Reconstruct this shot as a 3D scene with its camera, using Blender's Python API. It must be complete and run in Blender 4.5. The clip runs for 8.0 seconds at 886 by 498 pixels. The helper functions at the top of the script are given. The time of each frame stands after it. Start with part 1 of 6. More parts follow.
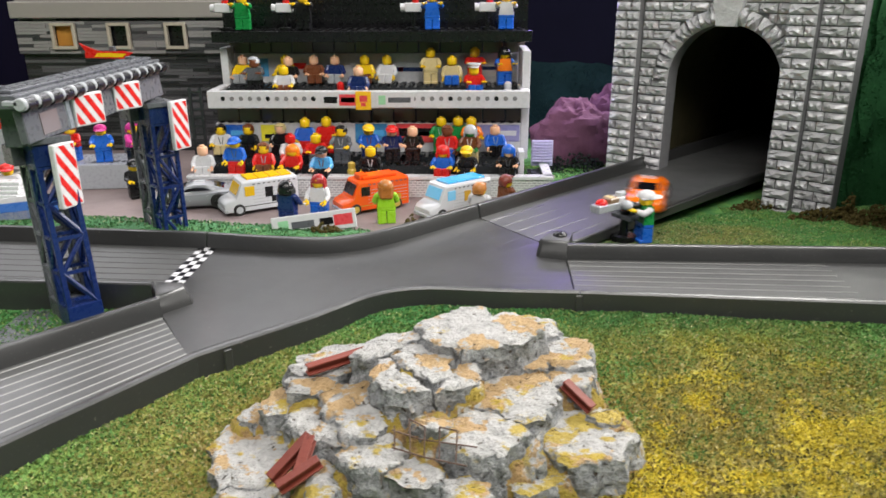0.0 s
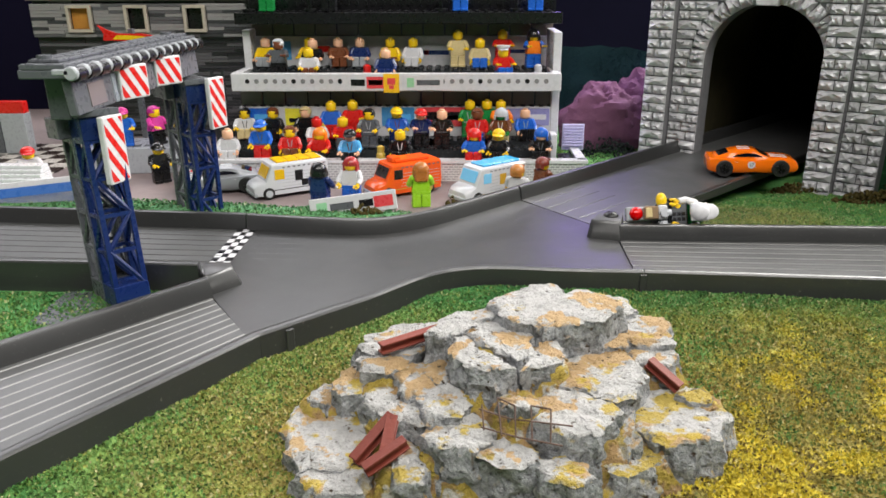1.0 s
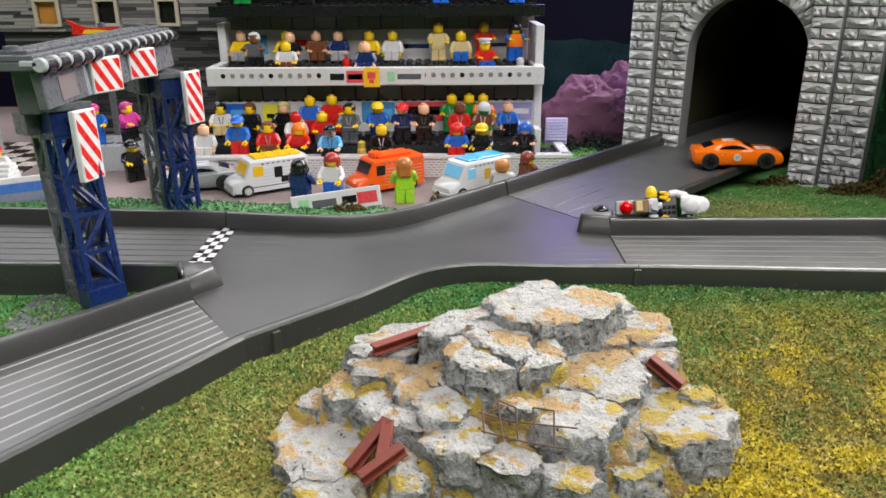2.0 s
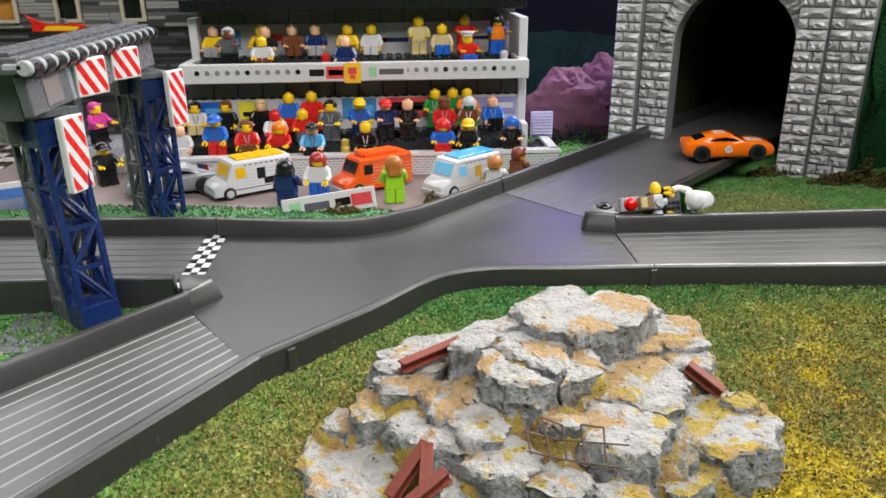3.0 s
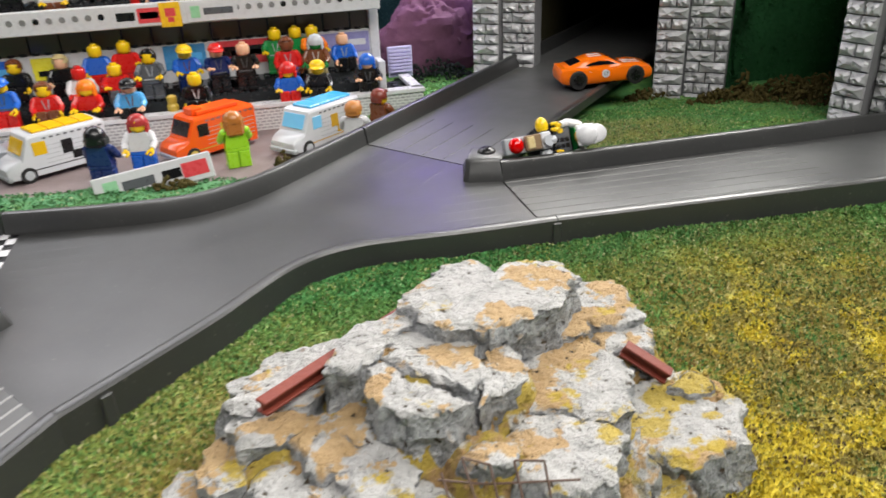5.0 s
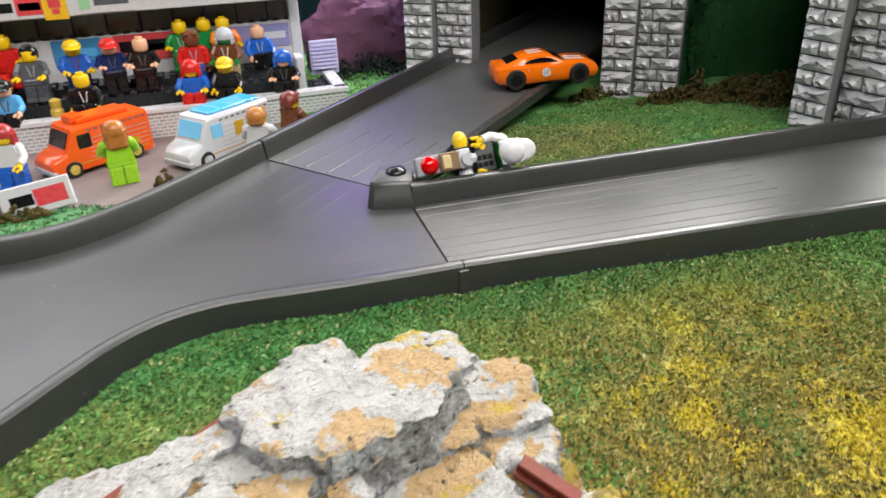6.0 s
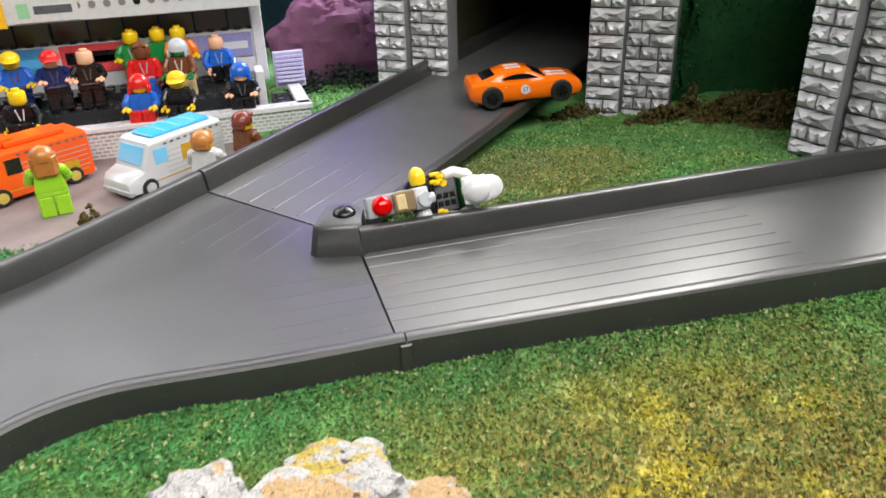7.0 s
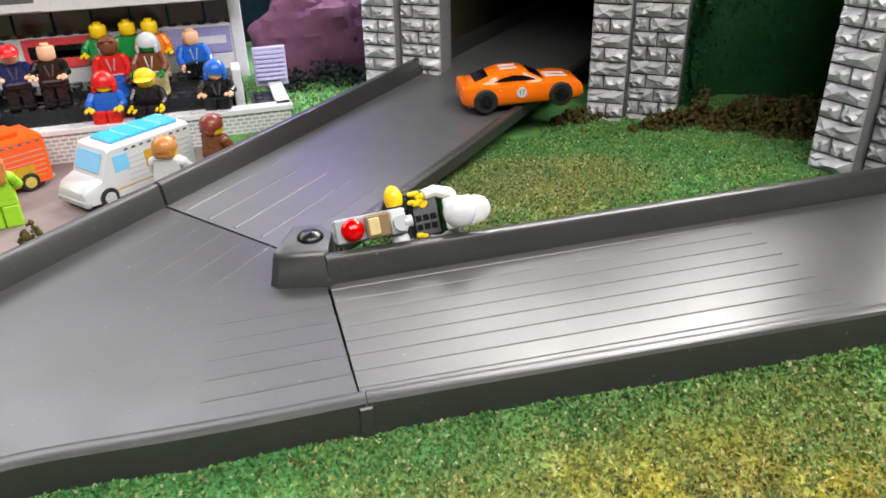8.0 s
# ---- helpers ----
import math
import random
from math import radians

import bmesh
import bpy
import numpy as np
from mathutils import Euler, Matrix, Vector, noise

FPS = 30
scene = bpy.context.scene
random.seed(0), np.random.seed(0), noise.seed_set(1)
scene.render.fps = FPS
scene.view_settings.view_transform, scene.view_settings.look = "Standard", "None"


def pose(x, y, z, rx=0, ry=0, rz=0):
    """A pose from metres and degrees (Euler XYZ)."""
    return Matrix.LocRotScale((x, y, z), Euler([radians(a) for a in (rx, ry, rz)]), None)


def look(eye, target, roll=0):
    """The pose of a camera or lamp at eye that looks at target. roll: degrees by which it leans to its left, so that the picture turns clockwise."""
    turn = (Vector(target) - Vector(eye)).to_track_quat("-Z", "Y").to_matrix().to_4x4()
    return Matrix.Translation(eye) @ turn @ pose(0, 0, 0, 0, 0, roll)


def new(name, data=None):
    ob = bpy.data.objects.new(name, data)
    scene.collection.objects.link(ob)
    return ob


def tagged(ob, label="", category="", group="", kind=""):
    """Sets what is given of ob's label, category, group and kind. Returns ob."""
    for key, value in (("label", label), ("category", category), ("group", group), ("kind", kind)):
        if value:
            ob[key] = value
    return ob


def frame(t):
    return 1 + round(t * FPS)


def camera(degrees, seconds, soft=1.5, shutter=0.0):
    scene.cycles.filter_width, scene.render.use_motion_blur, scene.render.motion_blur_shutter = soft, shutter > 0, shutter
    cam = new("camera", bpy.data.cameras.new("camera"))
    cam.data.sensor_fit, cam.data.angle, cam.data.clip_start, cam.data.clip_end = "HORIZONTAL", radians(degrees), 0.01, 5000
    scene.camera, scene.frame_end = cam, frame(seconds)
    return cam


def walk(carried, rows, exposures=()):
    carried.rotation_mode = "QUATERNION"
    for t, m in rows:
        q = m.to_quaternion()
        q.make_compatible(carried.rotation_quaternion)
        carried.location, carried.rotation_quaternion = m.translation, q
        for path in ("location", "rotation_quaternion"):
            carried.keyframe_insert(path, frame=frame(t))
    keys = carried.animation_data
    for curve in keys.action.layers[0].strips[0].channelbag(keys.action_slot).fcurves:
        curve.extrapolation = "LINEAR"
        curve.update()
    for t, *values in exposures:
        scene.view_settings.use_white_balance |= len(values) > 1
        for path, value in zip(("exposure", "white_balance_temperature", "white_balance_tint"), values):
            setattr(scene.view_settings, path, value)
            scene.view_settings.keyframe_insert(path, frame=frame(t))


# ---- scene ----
cam = camera(61.8, 8.0, soft=1.6, shutter=0.4)
PATH = [
    (0, (0.04427, 0.02132, 0.15114), (0.02915, 0.49127, -0.01892), -0.303),
    (0.5, (0.02479, 0.02602, 0.14407), (0.01027, 0.49552, -0.02728), -0.194),
    (1, (0.01282, 0.02930, 0.13940), (0.00208, 0.49828, -0.03364), -0.208),
    (1.5, (0.01113, 0.03349, 0.13533), (0.00763, 0.50213, -0.03893), -0.213),
    (3, (-0.01625, 0.05468, 0.13668), (0.01635, 0.51978, -0.04392), -0.499),
    (3.5, (-0.02955, 0.06576, 0.13463), (0.02335, 0.52604, -0.05338), -0.881),
    (4, (-0.03573, 0.08069, 0.13221), (0.04072, 0.53335, -0.06591), -1.557),
    (4.5, (-0.02724, 0.09641, 0.12654), (0.07203, 0.53975, -0.08227), -2.152),
    (6, (0.03329, 0.16141, 0.12016), (0.16527, 0.58550, -0.10947), -2.044),
    (6.5, (0.04928, 0.17771, 0.11885), (0.18205, 0.60058, -0.11255), -1.882),
    (7, (0.06141, 0.19487, 0.12142), (0.19325, 0.61748, -0.11099), -1.861),
    (7.5, (0.07155, 0.21135, 0.12022), (0.20188, 0.63320, -0.11443), -1.649),
    (8, (0.07918, 0.22384, 0.11819), (0.20766, 0.64433, -0.11989), -1.419),
]
SIZE = 1.1
walk(cam, [(t, look(Vector(eye) * SIZE, Vector(target) * SIZE, roll)) for t, eye, target, roll in PATH],
     [(0.0, -0.17), (3.0, -0.23), (4.5, -0.21), (6.0, -0.08), (7.0, 0.05), (8.0, 0.17)])

# ---- light ----
world = bpy.data.worlds.new("room_dark")
scene.world = world
world.use_nodes = True
world.node_tree.nodes["Background"].inputs[0].default_value = (0.75, 0.8, 0.9, 1)
world.node_tree.nodes["Background"].inputs[1].default_value = 0.007


def area_lamp(name, eye, target, size_x, size_y, watts, colour):
    data = bpy.data.lights.new(name, "AREA")
    data.shape, data.size, data.size_y, data.energy, data.color = "RECTANGLE", size_x, size_y, watts, colour
    lamp = new(name, data)
    lamp.matrix_world = look(eye, target)
    return lamp


area_lamp("ceiling_panel", (-0.48, 1.5, 1.0), (0.0, 0.4, 0), 2.8, 0.6, 30, (0.97, 0.955, 1.0))
area_lamp("ceiling_panel", (0.25, -0.3, 1.1), (0.1, 0.6, 0.02), 1.6, 0.6, 29, (1.0, 0.965, 0.92))
area_lamp("ceiling_panel", (1.1, 1.15, 0.95), (0.25, 0.38, 0), 1.5, 0.6, 64, (1.0, 0.97, 0.93))
area_lamp("purple_strip", (0.165, 0.83, 0.15), (0.105, 0.70, 0.01), 0.3, 0.06, 0.3, (0.42, 0.3, 1.0))
scene.view_settings.exposure = 0.0

# ---- mesh helpers: all lengths in units of S metres ----
S = 0.011


class Geo:
    """Faces with materials, gathered piece by piece."""

    def __init__(self, mat=None):
        self.v, self.f, self.m, self.mats = [], [], [], []
        self.turn = Matrix()
        if mat:
            self.use(mat)

    def use(self, mat):
        if mat not in self.mats:
            self.mats.append(mat)
        self.now = self.mats.index(mat)
        return self

    def put(self, verts, faces, m=None):
        n = len(self.v)
        m = self.turn @ m if m is not None else self.turn
        self.v += [tuple(m @ Vector(p)) for p in verts]
        self.f += [tuple(n + i for i in f) for f in faces]
        self.m += [self.now] * len(faces)
        return self

    def box(self, x, y, z, sx, sy, sz, r=0.0, m=None):
        """A box round (x, y, z) with edges chamfered by r."""
        a, b, c = sx / 2, sy / 2, sz / 2
        at = Matrix.Translation((x, y, z))
        m = at @ m if m is not None else at
        if r <= 0:
            vs = [(i * a, j * b, k * c) for i in (-1, 1) for j in (-1, 1) for k in (-1, 1)]
            return self.put(vs, [(0, 1, 3, 2), (4, 6, 7, 5), (0, 4, 5, 1), (2, 3, 7, 6), (0, 2, 6, 4), (1, 5, 7, 3)], m)
        r = min(r, a * 0.95, b * 0.95, c * 0.95)
        vs, idx = [], {}
        for i in (-1, 1):
            for j in (-1, 1):
                for k in (-1, 1):
                    for ax in range(3):
                        idx[i, j, k, ax] = len(vs)
                        ins = [r, r, r]
                        ins[ax] = 0
                        vs.append((i * (a - ins[0]), j * (b - ins[1]), k * (c - ins[2])))
        fs = []
        for s in (-1, 1):
            o = (0, 1, 2, 3) if s > 0 else (3, 2, 1, 0)
            q = [idx[s, -1, -1, 0], idx[s, 1, -1, 0], idx[s, 1, 1, 0], idx[s, -1, 1, 0]]
            fs.append(tuple(q[n] for n in o))
            q = [idx[-1, s, -1, 1], idx[-1, s, 1, 1], idx[1, s, 1, 1], idx[1, s, -1, 1]]
            fs.append(tuple(q[n] for n in o))
            q = [idx[-1, -1, s, 2], idx[1, -1, s, 2], idx[1, 1, s, 2], idx[-1, 1, s, 2]]
            fs.append(tuple(q[n] for n in o))
        for i in (-1, 1):
            for j in (-1, 1):
                fs.append((idx[i, j, -1, 0], idx[i, j, 1, 0], idx[i, j, 1, 1], idx[i, j, -1, 1]))
                fs.append((idx[i, -1, j, 0], idx[i, 1, j, 0], idx[i, 1, j, 2], idx[i, -1, j, 2]))
                fs.append((idx[-1, i, j, 1], idx[1, i, j, 1], idx[1, i, j, 2], idx[-1, i, j, 2]))
                for k in (-1, 1):
                    fs.append((idx[i, j, k, 0], idx[i, j, k, 1], idx[i, j, k, 2]))
        return self.put(vs, fs, m)

    def cyl(self, p0, p1, r0, r1=None, n=12, caps=True):
        r1 = r0 if r1 is None else r1
        p0, p1 = Vector(p0), Vector(p1)
        q = (p1 - p0).to_track_quat("Z", "Y")
        vs = []
        for p, r in ((p0, r0), (p1, r1)):
            vs += [p + q @ Vector((r * math.cos(2 * math.pi * i / n), r * math.sin(2 * math.pi * i / n), 0)) for i in range(n)]
        fs = [(i, (i + 1) % n, n + (i + 1) % n, n + i) for i in range(n)]
        if caps:
            fs += [tuple(reversed(range(n))), tuple(range(n, 2 * n))]
        return self.put(vs, fs)

    def lathe(self, rows, n=16, m=None):
        """A body of revolution about z: rows of radius, height from the bottom up."""
        vs, fs = [], []
        for r, z in rows:
            vs += [(r * math.cos(2 * math.pi * i / n), r * math.sin(2 * math.pi * i / n), z) for i in range(n)]
        for k in range(len(rows) - 1):
            fs += [(k * n + i, k * n + (i + 1) % n, (k + 1) * n + (i + 1) % n, (k + 1) * n + i) for i in range(n)]
        fs += [tuple(reversed(range(n))), tuple(range((len(rows) - 1) * n, len(rows) * n))]
        return self.put(vs, fs, m)

    def ball(self, x, y, z, rx, ry, rz, n=12, k=8, low=-1.0, m=None):
        """An ellipsoid, cut off below low."""
        rows = []
        a0 = math.asin(low)
        for i in range(k + 1):
            a = a0 + (math.pi / 2 - a0) * i / k
            rows.append((max(math.cos(a), 0.01), math.sin(a)))
        vs, fs = [], []
        for r, h in rows:
            vs += [(rx * r * math.cos(2 * math.pi * i / n), ry * r * math.sin(2 * math.pi * i / n), rz * h) for i in range(n)]
        for q in range(k):
            fs += [(q * n + i, q * n + (i + 1) % n, (q + 1) * n + (i + 1) % n, (q + 1) * n + i) for i in range(n)]
        fs += [tuple(reversed(range(n))), tuple(range(k * n, (k + 1) * n))]
        at = Matrix.Translation((x, y, z))
        return self.put(vs, fs, at @ m if m is not None else at)

    def prism(self, poly, z0, z1, r=0.0, m=None):
        """A flat shape raised from z0 to z1, its top edge chamfered by r."""
        n = len(poly)
        area = sum(poly[i - 1][0] * poly[i][1] - poly[i][0] * poly[i - 1][1] for i in range(n))
        poly = list(poly) if area > 0 else list(reversed(poly))
        rings = [[(x, y, z0) for x, y in poly]]
        if r > 0:
            cx, cy = sum(p[0] for p in poly) / n, sum(p[1] for p in poly) / n
            rings.append([(x, y, z1 - r) for x, y in poly])
            ins = []
            for x, y in poly:
                d = math.hypot(x - cx, y - cy) or 1
                ins.append((x - (x - cx) / d * r, y - (y - cy) / d * r, z1))
            rings.append(ins)
        else:
            rings.append([(x, y, z1) for x, y in poly])
        vs = [p for ring in rings for p in ring]
        fs = [tuple(reversed(range(n)))]
        for k in range(len(rings) - 1):
            fs += [(k * n + i, k * n + (i + 1) % n, (k + 1) * n + (i + 1) % n, (k + 1) * n + i) for i in range(n)]
        fs.append(tuple(range((len(rings) - 1) * n, len(rings) * n)))
        return self.put(vs, fs, m)

    def sweep(self, path, profile, m=None):
        """A closed profile of (offset to the left, height) drawn along a flat path."""
        n, vs = len(profile), []
        for i, (x, y) in enumerate(path):
            a, b = path[max(i - 1, 0)], path[min(i + 1, len(path) - 1)]
            d = math.hypot(b[0] - a[0], b[1] - a[1])
            nx, ny = -(b[1] - a[1]) / d, (b[0] - a[0]) / d
            vs += [(x + o * nx, y + o * ny, z) for o, z in profile]
        fs = []
        for k in range(len(path) - 1):
            fs += [(k * n + i, (k + 1) * n + i, (k + 1) * n + (i + 1) % n, k * n + (i + 1) % n) for i in range(n)]
        fs += [tuple(range(n)), tuple(reversed(range((len(path) - 1) * n, len(path) * n)))]
        return self.put(vs, fs, m)

    def mesh(self, name, sharp=35):
        me = bpy.data.meshes.new(name)
        me.from_pydata([(x * S, y * S, z * S) for x, y, z in self.v], [], self.f)
        for mat in self.mats:
            me.materials.append(mat)
        me.polygons.foreach_set("material_index", self.m)
        bm = bmesh.new()
        bm.from_mesh(me)
        bmesh.ops.recalc_face_normals(bm, faces=bm.faces)
        bm.to_mesh(me)
        bm.free()
        me.polygons.foreach_set("use_smooth", [True] * len(me.polygons))
        me.set_sharp_from_angle(angle=radians(sharp))
        return me


def at(x, y, z=0, rz=0, rx=0, ry=0):
    return pose(x * S, y * S, z * S, rx, ry, rz)


def thing(name, m, label, category, group="", kind="", geo=None, sharp=35):
    """A top-level thing: an empty, or one mesh, at the pose m."""
    ob = new(name, geo.mesh(name, sharp) if geo else None)
    ob.matrix_basis = m
    return tagged(ob, label, category, group, kind)


def part(name, geo, parent, label="", m=None, sharp=35):
    ob = new(name, geo.mesh(name, sharp))
    ob.parent = parent
    if m is not None:
        ob.matrix_basis = m
    return tagged(ob, label)


# ---- materials ----
def nodes(name):
    mat = bpy.data.materials.new(name)
    mat.use_nodes = True
    t = mat.node_tree
    return mat, t.nodes, t.links, t.nodes["Principled BSDF"]


def noise_node(n, l, scale, detail=3, rough=0.55, space="Object", stretch=None):
    c = n.new("ShaderNodeTexCoord")
    tex = n.new("ShaderNodeTexNoise")
    tex.inputs["Scale"].default_value, tex.inputs["Detail"].default_value, tex.inputs["Roughness"].default_value = scale, detail, rough
    if stretch:
        mp = n.new("ShaderNodeMapping")
        mp.inputs["Scale"].default_value = stretch
        l.new(c.outputs[space], mp.inputs[0])
        l.new(mp.outputs[0], tex.inputs["Vector"])
    else:
        l.new(c.outputs[space], tex.inputs["Vector"])
    return tex.outputs["Fac"]


def ramp(n, l, fac, stops):
    r = n.new("ShaderNodeValToRGB")
    e = r.color_ramp.elements
    while len(e) < len(stops):
        e.new(0.5)
    for i, (p, c) in enumerate(stops):
        e[i].position, e[i].color = p, (*c, 1)
    l.new(fac, r.inputs[0])
    return r.outputs[0]


def mixed(n, l, fac, a, b, mode="MIX"):
    x = n.new("ShaderNodeMix")
    x.data_type, x.blend_type = "RGBA", mode
    for value, slot in ((fac, 0), (a, 6), (b, 7)):
        if isinstance(value, (int, float)):
            x.inputs[slot].default_value = value
        elif isinstance(value, tuple):
            x.inputs[slot].default_value = (*value, 1)
        else:
            l.new(value, x.inputs[slot])
    return x.outputs[2]


def bump(n, l, bsdf, height, strength, distance=0.0005, before=None):
    b = n.new("ShaderNodeBump")
    b.inputs["Strength"].default_value, b.inputs["Distance"].default_value = strength, distance
    l.new(height, b.inputs["Height"])
    if before is not None:
        l.new(before, b.inputs["Normal"])
    l.new(b.outputs[0], bsdf.inputs["Normal"])
    return b.outputs[0]


PAINTS = {}


def plastic(colour, rough=0.28, name="plastic"):
    """Glossy moulded plastic with faint handling wear."""
    key = (colour, rough)
    if key not in PAINTS:
        mat, n, l, b = nodes(name)
        wear = noise_node(n, l, 180, 4)
        dark = tuple(c * 0.94 for c in colour)
        l.new(mixed(n, l, wear, dark, tuple(min(1, c * 1.04) for c in colour)), b.inputs["Base Color"])
        l.new(ramp(n, l, noise_node(n, l, 320, 3), [(0.35, (rough * 0.93,) * 3), (0.7, (rough * 1.12,) * 3)]), b.inputs["Roughness"])
        bump(n, l, b, noise_node(n, l, 900, 2), 0.02, 0.0001)
        PAINTS[key] = mat
    return PAINTS[key]


WHITE = plastic((0.62, 0.62, 0.64))
BLACK = plastic((0.006, 0.006, 0.007))
DGREY = plastic((0.1, 0.106, 0.118))
LGREY = plastic((0.36, 0.38, 0.4))
NAVY = plastic((0.008, 0.022, 0.11))
YELLOW = plastic((0.83, 0.55, 0.01))
RED = plastic((0.62, 0.015, 0.012))
BLUE = plastic((0.015, 0.12, 0.55))
ORANGE = plastic((0.85, 0.2, 0.01))
LIME = plastic((0.3, 0.6, 0.02))
GREEN = plastic((0.01, 0.22, 0.05))
TAN = plastic((0.62, 0.5, 0.25))
BROWN = plastic((0.16, 0.05, 0.02))
PEACH = plastic((0.82, 0.48, 0.3))
HAIR = plastic((0.42, 0.15, 0.03))
AZURE = plastic((0.05, 0.42, 0.78), 0.15)
AMBER = plastic((0.75, 0.45, 0.01), 0.15)
SILVER = plastic((0.5, 0.52, 0.55), 0.2)
SKYBLUE = plastic((0.1, 0.4, 0.75))


def track_plastic(name="track_plastic", gloss=(0.3, 0.4), sheen_gain=1.0):
    """Dark grey moulded plastic, dust-specked and rubbed by wheels; its last factor paints sheen into the base colour.
    """
    mat, n, l, b = nodes(name)
    scuff = noise_node(n, l, 35, 5, 0.65)
    fine = noise_node(n, l, 600, 3)
    c = mixed(n, l, scuff, tuple(q * sheen_gain for q in (0.026, 0.0275, 0.0285)), tuple(q * sheen_gain for q in (0.042, 0.042, 0.041)))
    dust = ramp(n, l, fine, [(0.62, (0, 0, 0)), (0.8, (1, 1, 1))])
    c = mixed(n, l, mixed(n, l, 0.25, (0, 0, 0), dust, "MIX"), c, (0.2, 0.2, 0.19))
    grit = ramp(n, l, noise_node(n, l, 420, 1, 0.3), [(0.79, (0, 0, 0)), (0.82, (0.7, 0.7, 0.7))])
    l.new(mixed(n, l, grit, c, (0.16, 0.15, 0.13)), b.inputs["Base Color"])
    l.new(ramp(n, l, noise_node(n, l, 26, 4, 0.6), [(0.35, (gloss[0],) * 3), (0.65, (gloss[1],) * 3)]), b.inputs["Roughness"])
    b.inputs["Specular IOR Level"].default_value = 0.75
    first = bump(n, l, b, noise_node(n, l, 1400, 2), 0.1, 0.0002)
    bump(n, l, b, noise_node(n, l, 18, 2), 0.25, 0.0012, first)
    return mat


def turf(name, dark):
    """Scattered foam turf: green with yellow and brown drifts."""
    mat, n, l, b = nodes(name)
    geo = n.new("ShaderNodeNewGeometry")
    big = noise_node(n, l, 9, 3, 0.6, "Object")
    mid = noise_node(n, l, 34, 4, 0.65, "Object")
    fine = noise_node(n, l, 900, 3, 0.7, "Object")
    green = mixed(n, l, fine, (0.04, 0.17, 0.03), (0.27, 0.54, 0.14))
    olive = mixed(n, l, fine, (0.22, 0.21, 0.03), (0.6, 0.55, 0.12))
    yellow = mixed(n, l, fine, (0.5, 0.39, 0.02), (0.82, 0.67, 0.07))
    brown = mixed(n, l, fine, (0.1, 0.055, 0.02), (0.42, 0.26, 0.11))
    pine = mixed(n, l, fine, (0.018, 0.12, 0.03), (0.12, 0.38, 0.11))
    # drifts follow the lie of the land: yellow beside the ruin, green by the track
    sep = n.new("ShaderNodeSeparateXYZ")
    co = n.new("ShaderNodeTexCoord")
    l.new(co.outputs["Object"], sep.inputs[0])

    def spot(x, y, rx, ry):
        out = None
        for axis, c0, r in ((0, x, rx), (1, y, ry)):
            s = n.new("ShaderNodeMath")
            s.operation = "SUBTRACT"
            l.new(sep.outputs[axis], s.inputs[0])
            s.inputs[1].default_value = c0 * S
            d = n.new("ShaderNodeMath")
            d.operation = "DIVIDE"
            l.new(s.outputs[0], d.inputs[0])
            d.inputs[1].default_value = r * S
            p = n.new("ShaderNodeMath")
            p.operation = "MULTIPLY"
            l.new(d.outputs[0], p.inputs[0])
            l.new(d.outputs[0], p.inputs[1])
            if out is None:
                out = p.outputs[0]
            else:
                a = n.new("ShaderNodeMath")
                a.operation = "ADD"
                l.new(out, a.inputs[0])
                l.new(p.outputs[0], a.inputs[1])
                out = a.outputs[0]
        return ramp(n, l, out, [(0.0, (1, 1, 1)), (1.0, (0, 0, 0))])

    def times(a, c2):
        return mixed(n, l, 1.0, a, c2, "MULTIPLY")

    rnd = geo.outputs["Random Per Island"]
    zone = mixed(n, l, 1.0, spot(15, 25.5, 16, 11), spot(1, 23.5, 13, 11), "ADD")
    zone = mixed(n, l, 1.0, zone, spot(18, 49, 9, 5), "ADD")
    patch = noise_node(n, l, 70, 5, 0.65)
    speck = mixed(n, l, 0.35, mid, rnd)
    c = mixed(n, l, ramp(n, l, mixed(n, l, 0.4, patch, rnd), [(0.47, (0, 0, 0)), (0.53, (0.85, 0.85, 0.85))]), green, pine)
    c = mixed(n, l, times(zone, ramp(n, l, speck, [(0.37, (0, 0, 0)), (0.5, (1, 1, 1))])), c, olive)
    # the turf along the track stays a deep cool green
    c = mixed(n, l, times(spot(3, 36.5, 34, 4.6), ramp(n, l, mixed(n, l, 0.4, patch, rnd), [(0.36, (0, 0, 0)), (0.46, (1, 1, 1))])), c, pine)
    c = mixed(n, l, times(zone, ramp(n, l, mixed(n, l, 0.5, noise_node(n, l, 40, 5, 0.65), rnd), [(0.5, (0, 0, 0)), (0.6, (0.9, 0.9, 0.9))])), c, brown)
    # bright yellow drifts with bare brown earth round their rims
    bright = mixed(n, l, 1.0, spot(15.0, 27.0, 9, 7), spot(8.5, 22.5, 7, 4), "ADD")
    drift = mixed(n, l, 0.12, noise_node(n, l, 33, 5, 0.65), rnd)
    c = mixed(n, l, times(bright, ramp(n, l, drift, [(0.4, (0, 0, 0)), (0.44, (0.75, 0.75, 0.75)), (0.49, (0.75, 0.75, 0.75)), (0.52, (0, 0, 0))])), c, mixed(n, l, rnd, brown, olive))
    c = mixed(n, l, times(bright, ramp(n, l, drift, [(0.5, (0, 0, 0)), (0.545, (1, 1, 1))])), c, yellow)
    c = mixed(n, l, ramp(n, l, mixed(n, l, 0.4, mid, rnd), [(0.62, (0, 0, 0)), (0.7, (0.5, 0.5, 0.5))]), c, olive)
    # a colder green grows along the back of the track
    c = mixed(n, l, times(spot(-8, 49.5, 38, 8), (0.75, 0.75, 0.75)), c, mixed(n, l, fine, (0.015, 0.08, 0.035), (0.09, 0.28, 0.13)))
